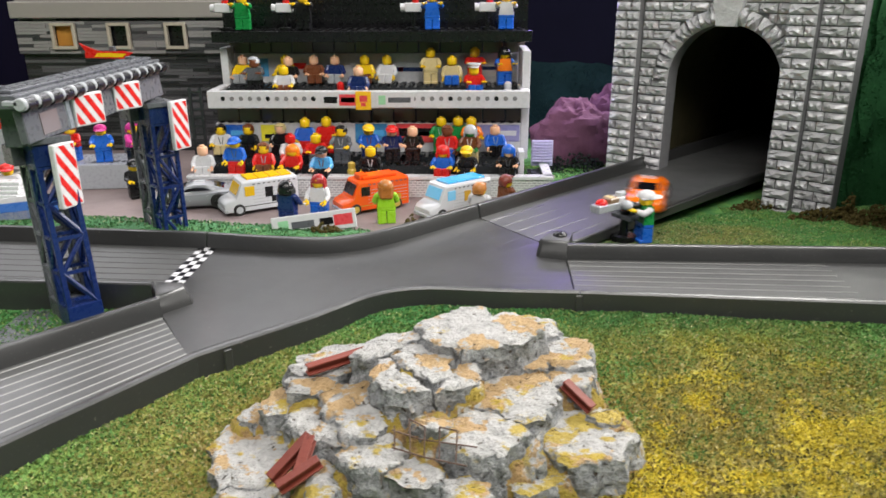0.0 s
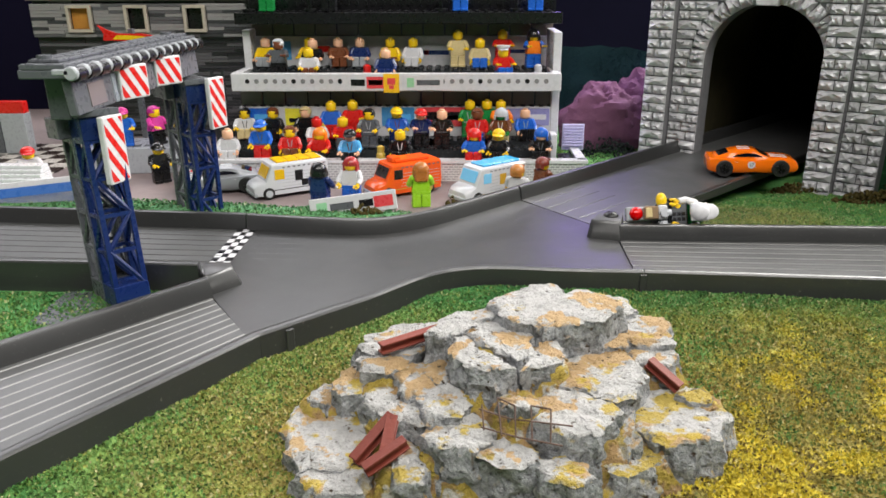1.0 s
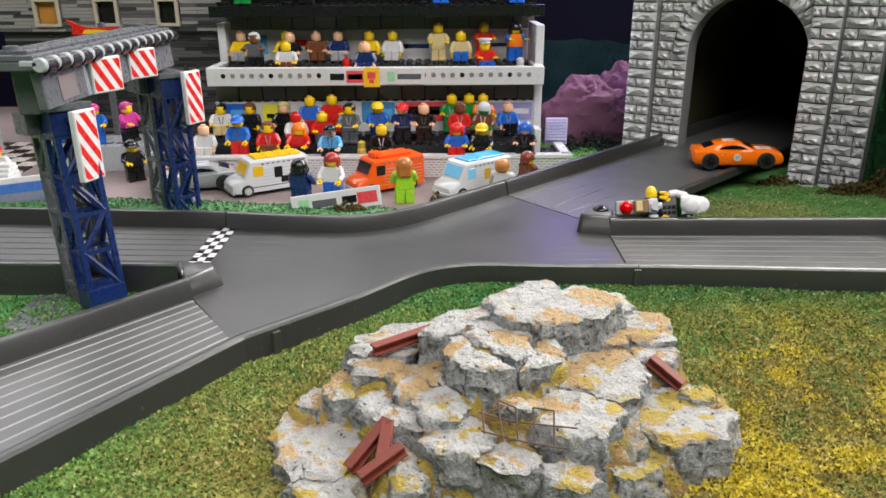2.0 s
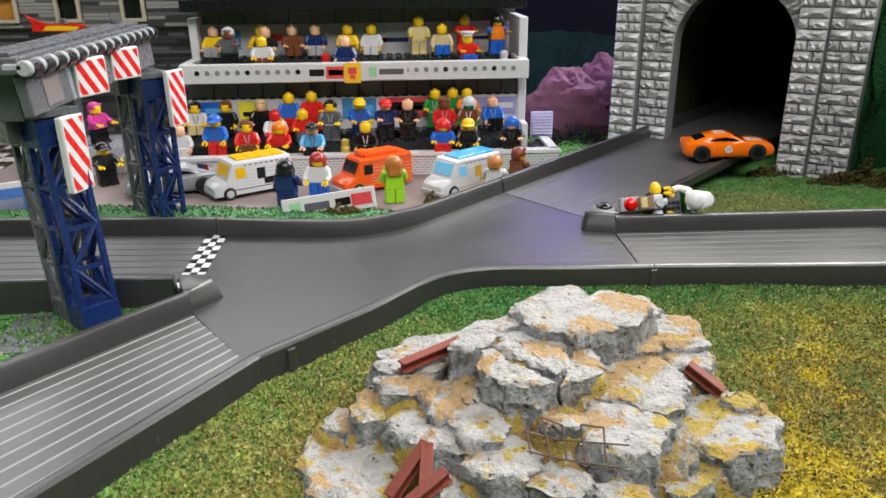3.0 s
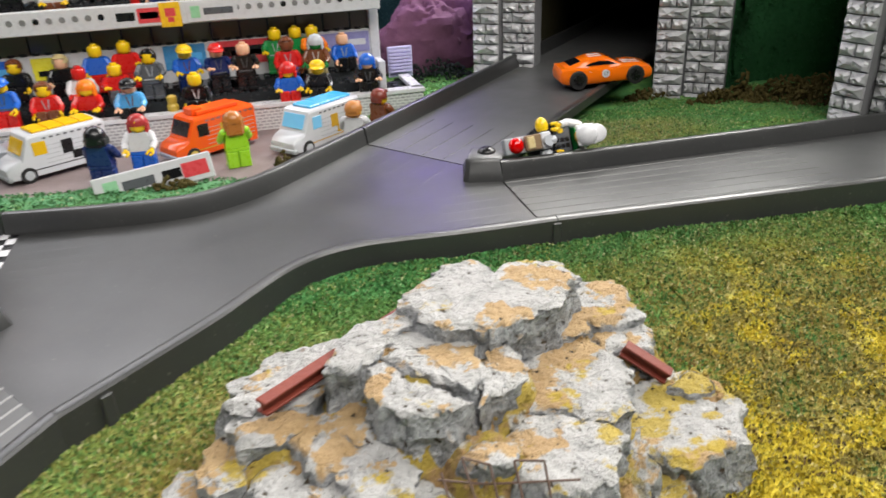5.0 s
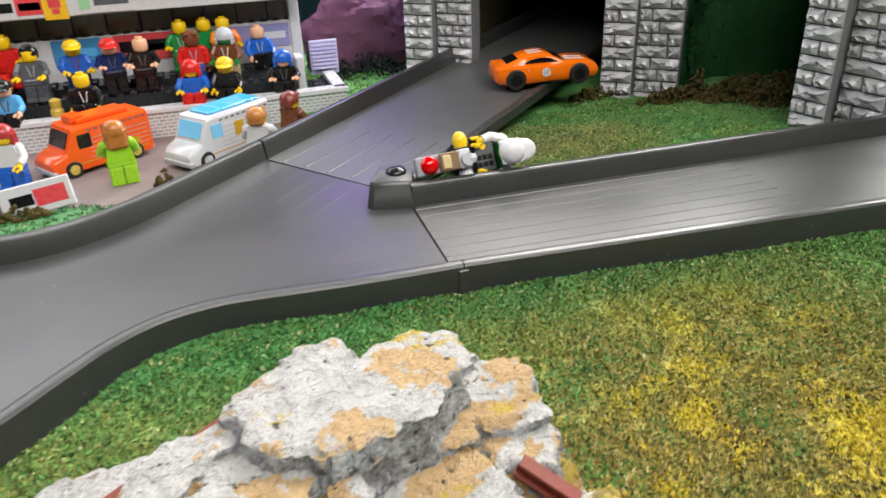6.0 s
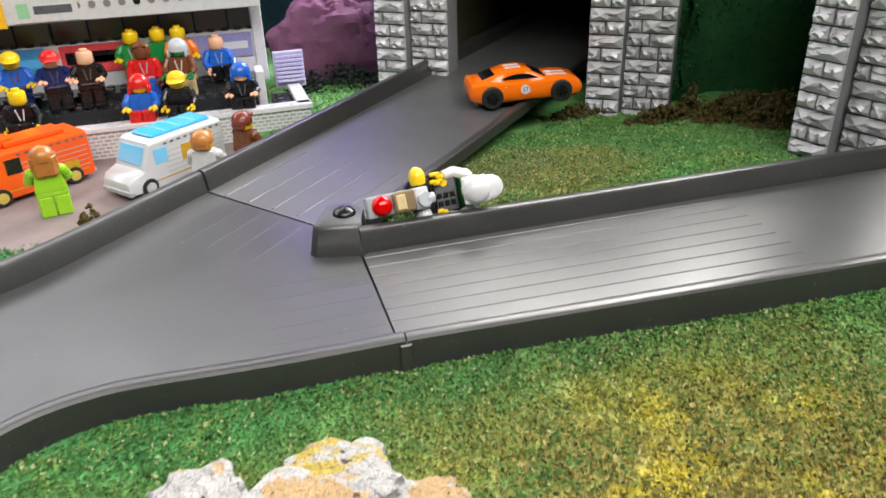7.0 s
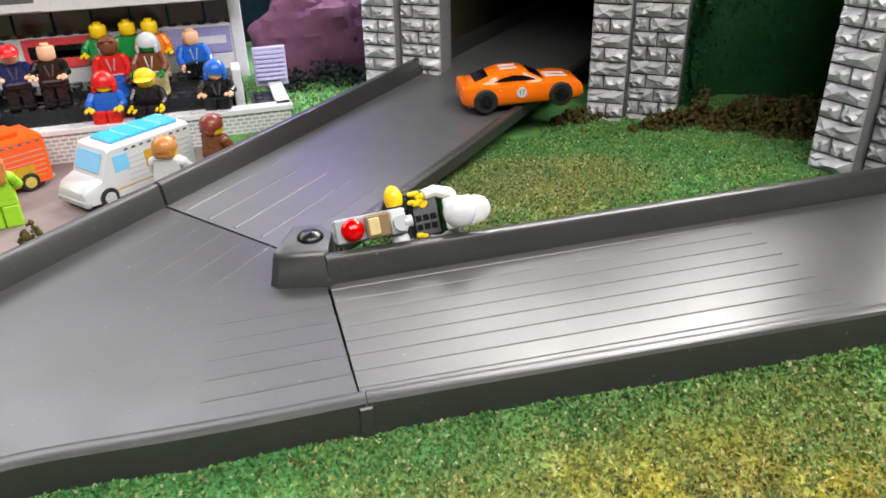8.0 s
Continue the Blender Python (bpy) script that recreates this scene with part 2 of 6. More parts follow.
    # single flakes differ in tone
    tone = ramp(n, l, rnd, [(0.0, (0.22, 0.19, 0.15)), (0.15, (0.75, 0.73, 0.7)), (0.4, (1.0, 1.0, 1.0)), (1.0, (1.15, 1.15, 1.08))])
    c = mixed(n, l, 1.0, c, tone, "MULTIPLY")
    pale = ramp(n, l, rnd, [(0.93, (0, 0, 0)), (0.95, (0.5, 0.5, 0.5))])
    c = mixed(n, l, pale, c, (0.7, 0.62, 0.4))
    l.new(mixed(n, l, dark, c, (0, 0, 0)), b.inputs["Base Color"])
    b.inputs["Roughness"].default_value = 0.8
    bump(n, l, b, fine, 0.9, 0.0012)
    return mat


def stone():
    """Painted plaster rock: dry-brushed grey with lit tops paler and shaded sides darker in the colour, ochre and
    yellow stains with sharp rims.
    """
    mat, n, l, b = nodes("painted_plaster_rock")
    geo = n.new("ShaderNodeNewGeometry")
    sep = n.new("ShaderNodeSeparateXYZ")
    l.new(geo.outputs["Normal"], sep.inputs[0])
    co = n.new("ShaderNodeTexCoord")
    where = n.new("ShaderNodeSeparateXYZ")
    l.new(co.outputs["Object"], where.inputs[0])
    grain = noise_node(n, l, 420, 5, 0.7)
    brush = noise_node(n, l, 150, 5, 0.7)
    mid = noise_node(n, l, 60, 4, 0.6)
    stain = noise_node(n, l, 42, 5, 0.62)
    stain2 = noise_node(n, l, 50, 5, 0.65, stretch=(1, 1.3, 0.7))
    # dry-brushed greys; light on tops and shade on sides put into the colour
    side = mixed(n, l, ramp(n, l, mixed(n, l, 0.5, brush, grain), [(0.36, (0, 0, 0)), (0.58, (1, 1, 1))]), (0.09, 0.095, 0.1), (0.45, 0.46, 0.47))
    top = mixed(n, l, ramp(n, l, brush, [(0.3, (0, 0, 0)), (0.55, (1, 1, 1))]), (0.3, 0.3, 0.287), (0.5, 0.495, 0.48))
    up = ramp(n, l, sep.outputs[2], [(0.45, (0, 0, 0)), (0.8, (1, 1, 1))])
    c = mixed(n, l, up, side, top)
    ochre = mixed(n, l, mid, (0.34, 0.185, 0.05), (0.6, 0.4, 0.16))
    yel = mixed(n, l, mid, (0.36, 0.25, 0.015), (0.58, 0.43, 0.04))
    worn = ramp(n, l, stain, [(0.54, (0, 0, 0)), (0.565, (0.85, 0.85, 0.85))])
    m1 = mixed(n, l, 1.0, up, worn, "MULTIPLY")
    c = mixed(n, l, m1, c, ochre)
    # yellow moss grows on the lower, sunward slabs
    moss = n.new("ShaderNodeMath")
    moss.operation = "MULTIPLY_ADD"
    l.new(where.outputs[2], moss.inputs[0])
    moss.inputs[1].default_value = -5.0
    l.new(stain2, moss.inputs[2])
    lean = n.new("ShaderNodeMath")
    lean.operation = "MULTIPLY_ADD"
    l.new(where.outputs[0], lean.inputs[0])
    lean.inputs[1].default_value = 0.65
    l.new(moss.outputs[0], lean.inputs[2])
    m2 = mixed(n, l, 1.0, up, ramp(n, l, lean.outputs[0], [(0.55, (0, 0, 0)), (0.6, (0.9, 0.9, 0.9))]), "MULTIPLY")
    c = mixed(n, l, m2, c, yel)
    # brown rust runs and specks
    runs = noise_node(n, l, 130, 3, 0.6, stretch=(1, 1, 0.15))
    c = mixed(n, l, ramp(n, l, runs, [(0.7, (0, 0, 0)), (0.74, (0.6, 0.6, 0.6))]), c, (0.16, 0.08, 0.03))
    pits = ramp(n, l, noise_node(n, l, 300, 2, 0.5), [(0.28, (1, 1, 1)), (0.32, (0, 0, 0))])
    c = mixed(n, l, pits, c, (0.07, 0.05, 0.03))
    holes = ramp(n, l, noise_node(n, l, 105, 3, 0.6), [(0.27, (1, 1, 1)), (0.3, (0, 0, 0))])
    c = mixed(n, l, holes, c, (0.05, 0.03, 0.015))
    l.new(c, b.inputs["Base Color"])
    b.inputs["Roughness"].default_value = 0.8
    first = bump(n, l, b, grain, 0.9, 0.002)
    second = bump(n, l, b, brush, 1.0, 0.0045, first)
    bump(n, l, b, pits, 0.5, -0.002, second)
    return mat


def rubble():
    """Crumbled filling: brown earth, ochre grit and yellow moss."""
    mat, n, l, b = nodes("ochre_rubble")
    grit = noise_node(n, l, 520, 4, 0.7)
    patch = noise_node(n, l, 70, 4, 0.65)
    c = mixed(n, l, grit, (0.1, 0.055, 0.02), (0.55, 0.36, 0.16))
    c = mixed(n, l, ramp(n, l, patch, [(0.46, (0, 0, 0)), (0.54, (1, 1, 1))]), c, mixed(n, l, grit, (0.2, 0.14, 0.02), (0.5, 0.38, 0.07)))
    c = mixed(n, l, ramp(n, l, noise_node(n, l, 95, 4, 0.6), [(0.58, (0, 0, 0)), (0.64, (1, 1, 1))]), c, mixed(n, l, grit, (0.3, 0.3, 0.28), (0.66, 0.64, 0.58)))
    l.new(c, b.inputs["Base Color"])
    b.inputs["Roughness"].default_value = 0.9
    bump(n, l, b, grit, 1.0, 0.002)
    return mat


def silver_brick():
    mat, n, l, b = nodes("silver_painted_brick")
    info = n.new("ShaderNodeObjectInfo")
    grain = noise_node(n, l, 220, 5, 0.65)
    c = mixed(n, l, grain, (0.36, 0.36, 0.37), (0.78, 0.78, 0.8))
    c = mixed(n, l, 0.35, c, mixed(n, l, info.outputs["Random"], (0.25, 0.25, 0.26), (0.6, 0.6, 0.62)))
    l.new(c, b.inputs["Base Color"])
    b.inputs["Metallic"].default_value = 0.25
    b.inputs["Roughness"].default_value = 0.44
    first = bump(n, l, b, grain, 0.5, 0.001)
    bump(n, l, b, noise_node(n, l, 90, 3), 0.8, 0.003, first)
    return mat


def rough_paint(name, a, b2, scale=120, rough=0.8, bumpy=0.4, stretch=None, metal=0.0):
    mat, n, l, b = nodes(name)
    g = noise_node(n, l, scale, 5, 0.65, stretch=stretch)
    big = noise_node(n, l, scale / 9, 3)
    c = mixed(n, l, mixed(n, l, 0.4, g, big), a, b2)
    l.new(c, b.inputs["Base Color"])
    b.inputs["Roughness"].default_value, b.inputs["Metallic"].default_value = rough, metal
    b.inputs["Specular IOR Level"].default_value = 0.15 if rough >= 0.8 else 0.5
    bump(n, l, b, g, bumpy, 0.001)
    return mat


TRACK = track_plastic()
# brighter floor copies of TRACK: reflected sheen put into the base colour
WORN_SHEEN_TRACK = track_plastic("worn_sheen_track_plastic", (0.29, 0.39), 1.8)
SHEEN_TRACK = track_plastic("sheen_track_plastic", (0.38, 0.48), 2.2)
TEAL = rough_paint("dark_teal_bank", (0.004, 0.016, 0.02), (0.016, 0.045, 0.05), 160, 0.9, 0.6)
TURF = turf("scatter_turf", 0.0)
STONE = stone()
RUBBLE = rubble()
BRICK = silver_brick()
MORTAR = rough_paint("dark_silver_mortar", (0.1, 0.1, 0.105), (0.26, 0.26, 0.27), 200)
RUST = rough_paint("rust_red_girder", (0.1, 0.015, 0.008), (0.24, 0.045, 0.025), 300, 0.6)
WIRE = rough_paint("rusty_wire", (0.05, 0.03, 0.025), (0.16, 0.09, 0.06), 400, 0.6)
PAVING = rough_paint("mauve_paving", (0.15, 0.115, 0.11), (0.28, 0.22, 0.22), 90, 0.7)
HEDGE = rough_paint("dark_flock_hillside", (0.004, 0.028, 0.01), (0.032, 0.13, 0.045), 260, 0.9, 0.9)
BUSH = rough_paint("olive_lichen", (0.02, 0.018, 0.006), (0.13, 0.1, 0.03), 500, 0.9, 0.8)
DARKBUSH = rough_paint("black_green_lichen", (0.006, 0.009, 0.008), (0.03, 0.04, 0.035), 500, 0.9, 0.8)
PINKROCK = rough_paint("mauve_rock", (0.045, 0.018, 0.036), (0.21, 0.09, 0.15), 110, 0.8, 0.7)
BACKWALL = rough_paint("midnight_backdrop", (0.0015, 0.0012, 0.008), (0.005, 0.004, 0.02), 20, 0.9)
CAVE = rough_paint("tunnel_lining", (0.012, 0.02, 0.01), (0.09, 0.07, 0.035), 80, 0.95)
ROOM = rough_paint("dim_room_wall", (0.008, 0.008, 0.009), (0.014, 0.014, 0.014), 8, 0.9)
STUDS = plastic((0.03, 0.033, 0.036), 0.25)
SMOKE = plastic((0.13, 0.11, 0.09), 0.15)
TYRE = rough_paint("black_toy_tyre", (0.008, 0.008, 0.008), (0.02, 0.02, 0.02), 300, 0.5)


# ---- ground ----
def ground_z(x, y):
    """The lie of the land: falls from the track to the camera's side, lower behind it."""
    front = -0.12 - 0.118 * (35.5 - y)
    # a bank along the descending track
    off = (x + 6.7) * 0.825 - (y - 28.8) * 0.566
    if y < 36 and off < 5:
        front += (-0.2 - front) * (1 - max(0.0, off) / 5)
    if off < -7 and x < -11:
        # the ground between the two left tracks lies lower
        front = min(front, -0.6)
    back = -2.0 if x < 8 else -1.5
    if x > 10:
        back = -1.5 + 0.9 * max(0.0, min(1.0, (55 - y) / 8))
    elif y > 40:
        # a low turf bank behind the track's far wall
        edge = 44.2 - 0.13 * (x + 11) if x < -4.3 else (43.3 if x < -3 else 43.3 + (x + 3) * 0.87)
        wide = max(0.6, min(7.2, 7.2 - (x + 3) * 2.2))
        if y > edge:
            back += (0.1 - back) * max(0.0, min(1.0, (wide - (y - edge)) / (0.4 * wide))) * min(1.0, (y - edge) / 0.8)
    k = min(1.0, max(0.0, (y - 36) / 6))
    z = max(front * (1 - k) + back * k, -4.0)
    return min(z, -0.6) if 36 < y < 43.2 and -60 < x < 12 else z


def ground_bump(x, y):
    return 0.12 * noise.noise((x * 0.35, y * 0.35, 1.0)) + 0.05 * noise.noise((x * 1.3, y * 1.3, 2.0))


g = Geo(TURF)
xs = [-150, -110, -80, -60] + [-48 + i for i in range(97)] + [60, 80, 110, 150]
ys = [-90, -50, -20, 0] + [6 + i for i in range(84)] + [100, 120, 150]
for y in ys:
    for x in xs:
        g.v.append((x, y, ground_z(x, y) + (ground_bump(x, y) if y < 46 or x > 11 else 0)))
w = len(xs)
for j in range(len(ys) - 1):
    for i in range(w - 1):
        g.f.append((j * w + i, j * w + i + 1, (j + 1) * w + i + 1, (j + 1) * w + i))
        g.m.append(0)
thing("ground", Matrix(), "green and yellow scatter turf over a sloping model landscape", "ground", kind="structure", geo=g)

g = Geo(PAVING)
g.prism([(-130, 50.3), (-24, 50.9), (-12, 50.9), (-5, 50.7), (-2.5, 48.6), (0, 47.2), (3, 49.6), (6, 52.4), (9, 56.5), (11, 62), (11.2, 64), (11, 88), (-20, 100), (-130, 100)], -2.5, -1.93)
thing("pavement", Matrix(), "smooth mauve-brown paved square in front of the stand", "pavement", kind="structure", geo=g)


# ---- track ----
def curve(points, k=6):
    """A smooth line through the points."""
    out = []
    p = [points[0]] + list(points) + [points[-1]]
    for i in range(1, len(p) - 2):
        for s in range(k):
            t = s / k
            out.append(tuple(0.5 * (2 * p[i][c] + (p[i + 1][c] - p[i - 1][c]) * t + (2 * p[i - 1][c] - 5 * p[i][c] + 4 * p[i + 1][c] - p[i + 2][c]) * t * t
                                    + (3 * p[i][c] - p[i - 1][c] - 3 * p[i + 1][c] + p[i + 2][c]) * t ** 3) for c in (0, 1)))
    return out + [points[-1]]


# Ribs scuffed paler; their glint is put into the colour too, most in PALE_RIB.
RIB = rough_paint("worn_rib_glint", (0.07, 0.07, 0.07), (0.14, 0.14, 0.137), 200, 0.35, 0.1)

PALE_RIB = rough_paint("pale_rib_glint", (0.16, 0.16, 0.16), (0.34, 0.34, 0.33), 200, 0.35, 0.1)


def wall_profile(top, low=-1.5, thick=0.2, inside=1):
    """A wall that leans to its foot on the inside (1: left of its path, -1: right)."""
    toe = 0.17 if top > 0.5 else 0.0
    right, left = -thick - (toe if inside < 0 else 0), thick + (toe if inside > 0 else 0)
    return [(right, low), (left, low), (left, 0.02), (thick + 0.02, top - 0.1), (thick - 0.04, top - 0.02), (thick - 0.11, top), (-thick + 0.11, top), (-thick + 0.04, top - 0.02), (-thick - 0.02, top - 0.1), (right, 0.02)]


def between(a, b, t):
    return (a[0] + (b[0] - a[0]) * t, a[1] + (b[1] - a[1]) * t)


def arm(label, left0, left1, right0, right1, top_left, top_right, ribs, span, low=-1.5, low_right=None, joint=(), rib_mat=None, floor_mat=None):
    """A straight piece of track: from its joint (0) to its far end (1), between two edges."""
    ob = thing("track_piece", Matrix(), label, "toy track", "track pieces")
    fl = Geo(floor_mat or TRACK)
    fl.prism([left0, left1, right1, right0, *joint], -0.25, 0.0)
    part("floor", fl, ob)
    for (a, b), top, down, inside in (((left0, left1), top_left, low, -1), ((right0, right1), top_right, low if low_right is None else low_right, 1)):
        wl = Geo(TRACK)
        wl.sweep([between(a, b, i / 8) for i in range(9)], wall_profile(top, down, inside=inside))
        part("side_wall", wl, ob)
    for i in range(ribs):
        t = (i + 1) / (ribs + 1)
        a, b = between(left0, right0, t), between(left1, right1, t)
        rb = Geo(rib_mat or RIB)
        rb.sweep([between(a, b, span[0]), between(a, b, span[1])], [(-0.045, 0.0), (0.045, 0.0), (0.02, 0.03), (-0.02, 0.03)])
        part("rib", rb, ob)
    return ob


far_edge = curve([(-11.1, 44.15), (-7.5, 43.55), (-4.3, 43.3), (-2.3, 43.8), (-0.4, 45.0), (2.2, 47.5), (5.1, 50.35)])
near_edge = curve([(-6.6, 28.8), (-4.8, 30.45), (-2.8, 32.3), (-1.7, 33.5), (-0.45, 34.8), (0.85, 35.65), (2.2, 36.0), (3.4, 36.03), (5.9, 35.82), (8.2, 35.7), (10.0, 35.65)])
cross = thing("track_crossing", Matrix(), "dark grey plastic track crossing with curved walls", "toy track", "track pieces")
g = Geo(TRACK)
g.prism(far_edge + [(9.2, 44.9), (8.8, 43.6), (8.75, 43.2), (10.2, 42.6)] + near_edge[::-1] + [(-10.3, 34.4), (-9.3, 35.9), (-9.7, 36.4), (-11.2, 36.4)], -0.25, 0.0)
part("floor", g, cross)
for edge, inside in ((far_edge, -1), (near_edge, 1)):
    g = Geo(TRACK)
    g.sweep(edge, wall_profile(0.9, inside=inside))
    part("side_wall", g, cross)


def divider(foot, crown, height):
    """A moulded wedge between two tracks: slanted sides and a rounded crown."""
    gd = Geo(TRACK)
    rings = []
    for f, z in ((0.0, -0.1), (0.0, 0.0), (0.45, 0.45 * height), (0.86, 0.86 * height), (0.97, 0.96 * height), (1.1, height)):
        rings.append([(*between(p, q, f), z) for p, q in zip(foot, crown)])
    n = len(foot)
    fs = [(k * n + i, k * n + (i + 1) % n, (k + 1) * n + (i + 1) % n, (k + 1) * n + i) for k in range(5) for i in range(n)]
    gd.put([p for r in rings for p in r], fs + [tuple(range(5 * n, 6 * n)), tuple(reversed(range(n)))])
    return part("divider", gd, cross)


divider([(8.55, 42.8), (8.72, 42.55), (10.28, 42.1), (10.45, 42.2), (10.85, 43.9), (10.5, 44.8), (9.2, 45.0)],
        [(8.78, 43.1), (8.95, 42.9), (10.25, 42.62), (10.42, 42.75), (10.75, 43.9), (10.4, 44.6), (9.6, 44.7)], 0.98)
divider([(-10.5, 34.25), (-10.3, 34.3), (-9.2, 35.65), (-9.25, 35.9), (-9.6, 36.6), (-11.3, 36.65), (-11.0, 35.6)],
        [(-10.6, 34.7), (-10.4, 34.75), (-9.65, 35.85), (-9.7, 36.05), (-9.9, 36.4), (-11.25, 36.45), (-11.0, 35.7)], 0.85)
for x, y, rz in ((-5.6, 29.55, 40), (10.0, 35.55, -2)):
    g = Geo(TRACK)
    g.box(x, y + 0.08, -0.14, 0.36, 0.52, 1.7, 0.04, Matrix.Rotation(radians(rz), 4, "Z"))
    part("joint_tab", g, cross)
g = Geo(BLACK)
g.ball(10.02, 43.72, 0.97, 0.44, 0.44, 0.26, 20, 6, 0)
g.box(10.02, 43.72, 1.225, 0.4, 0.07, 0.03)
g.box(10.02, 43.72, 1.228, 0.07, 0.4, 0.03)
part("screw", g, cross, "black domed cross-head screw")
for i in range(6):
    g = Geo(TRACK)
    y = 36.9 + 0.85 * i
    g.sweep([(6.2 + 0.12 * i, y), (10.0, y - 0.1)], [(-0.028, 0.0), (0.028, 0.0), (0.012, 0.005), (-0.012, 0.005)])
    part("rib", g, cross)
for i in range(6):
    g = Geo(TRACK)
    a = (4.9 + 0.75 * i, 49.3 - 0.8 * i)
    g.sweep([(a[0] - 2.2, a[1] - 2.3), (a[0] + 0.2, a[1] + 0.2)], [(-0.028, 0.0), (0.028, 0.0), (0.012, 0.005), (-0.012, 0.005)])
    part("rib", g, cross)
for i in range(6):
    g = Geo(TRACK)
    y = 43.2 - 0.8 * i
    g.sweep([(-10.3, y), (-7.2, y - 0.15)], [(-0.028, 0.0), (0.028, 0.0), (0.012, 0.005), (-0.012, 0.005)])
    part("rib", g, cross)

arm("grey ribbed track piece running out over the turf", (10.3, 42.6), (70, 41.3), (10.05, 35.65), (70, 31.3), 0.86, 0.9, 9, (0.0, 0.24), floor_mat=WORN_SHEEN_TRACK)
arm("grey ribbed track piece descending past the ruin", (-6.58, 28.85), (-24.0, 3.6), (-10.38, 34.38), (-36.0, 5.8), 0.9, 0.9, 10, (0.0, 1.0), -2.5, rib_mat=PALE_RIB, floor_mat=SHEEN_TRACK)
arm("grey ribbed track piece running under the gantry", (-11.4, 36.3), (-60, 37.8), (-11.2, 44.2), (-60, 48.2), 0.9, 0.9, 9, (0.0, 1.0), -2.2, floor_mat=SHEEN_TRACK)
arm("grey track piece leading into the stone tunnel", (5.2, 50.45), (38, 83.4), (10.3, 44.2), (44, 77.05), 0.9, 0.3, 5, (0.0, 0.12), -0.9, -0.35, [(9.27, 44.97)], TRACK, SHEEN_TRACK)

finish = thing("finish_line", Matrix(), "black and white checkered finish line strip on the track", "finish line")
for i in range(12):
    for j in range(3):
        g = Geo(BLACK if (i + j) % 2 else WHITE)
        g.box(-11.15 + 0.36 * (j - 1), 36.9 + 0.58 * i + 0.29, 0.018, 0.358, 0.578, 0.02)
        part("square", g, finish)


# ---- ruin of plaster slabs ----
def slab(parent, name, top, corners, low=-2.2, flare=0.10, tilt=(0.0, 0.0), seed=0):
    """A snapped flat-topped block over a plan outline: chipped rim, chiselled scalloped sides."""
    cx, cy = sum(p[0] for p in corners) / len(corners), sum(p[1] for p in corners) / len(corners)
    rim = []
    for i, a in enumerate(corners):
        b = corners[(i + 1) % len(corners)]
        steps_on = max(3, int(math.hypot(b[0] - a[0], b[1] - a[1]) / 0.075))
        rim += [between(a, b, q / steps_on) for q in range(steps_on)]
    rim = [(x + (x - cx) * 0.07, y + (y - cy) * 0.07) for x, y in rim]
    n = len(rim)
    off = Vector((seed * 3.7, seed * 1.3, 0))
    h = min(top - low, 2.4)
    levels = [top - h] + [top - h * (1 - k / 12) for k in range(1, 12)] + [top - 0.1]
    rings = [(0.0 + flare * (top - z), z, True) for z in levels] + [(-0.05, top - 0.03, False), (-0.12, top, False)]
    rings += [(-f, top, False) for f in (0.24, 0.4, 0.6, 0.85, 1.15)]
    vs = []
    for q, (grow, level, side) in enumerate(rings):
        for px, py in rim:
            dx, dy = px - cx, py - cy
            d = math.hypot(dx, dy) or 1
            k = max(0.04, (d + grow) / d)
            x, y = cx + dx * k, cy + dy * k
            v = Vector((px, py, level)) + off
            # the broken outline wanders alike on rim and sides
            w = noise.noise_vector(Vector((px, py, 0)) * 1.1 + off) * 0.2 + noise.noise_vector(Vector((px, py, 0)) * 3.1 + off) * 0.13
            z = level
            if side:
                cell = noise.voronoi(v * 1.25)[0]
                small = noise.voronoi(v * 3.3)[0]
                cut = 0.42 * (0.45 - cell[0]) + 0.2 * (0.4 - small[0]) + 0.07 * noise.noise(v * 8)
                x, y = x - dx / d * cut, y - dy / d * cut
                z += 0.12 * noise.noise(v * 2.2) if 0 < q < 12 else 0
            else:
                z += 0.06 * noise.noise(Vector((x, y, 0)) * 1.2 + off) + 0.045 * noise.noise(Vector((x, y, 0)) * 3.5 + off) + 0.03 * noise.noise(Vector((x, y, 0)) * 8 + off)
                if grow > -0.06:
                    z -= 0.07 * max(0.0, noise.noise(v * 2.8) + 0.15)
            w *= max(0.2, k) if k < 1 else 1
            vs.append((x + w.x, y + w.y, z + tilt[0] * (x - cx) + tilt[1] * (y - cy)))
    fs = []
    for q in range(len(rings) - 1):
        fs += [(q * n + i, q * n + (i + 1) % n, (q + 1) * n + (i + 1) % n, (q + 1) * n + i) for i in range(n)]
    fs.append(tuple(range((len(rings) - 1) * n, len(rings) * n)))
    fs.append(tuple(reversed(range(n))))
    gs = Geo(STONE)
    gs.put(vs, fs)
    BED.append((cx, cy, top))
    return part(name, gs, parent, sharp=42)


BED = []
ruin = thing("rock_ruin", Matrix(), "pale plaster rock ruin of stacked broken slabs with ochre stains", "rock")
slab(ruin, "stone_slab", 2.1, [(2.7, 29.0), (3.2, 29.9), (4.4, 30.9), (5.2, 31.0), (5.6, 30.0), (6.3, 30.4), (7.2, 29.7), (7.4, 28.8), (6.4, 27.9), (5.3, 27.5), (4.4, 27.1), (3.2, 27.9)], seed=1)
slab(ruin, "stone_slab", 1.64, [(1.65, 27.45), (2.4, 28.4), (3.6, 28.2), (4.05, 27.1), (3.3, 25.4), (2.85, 25.85), (2.3, 26.55), (1.85, 27.2)], flare=0.04, seed=2)
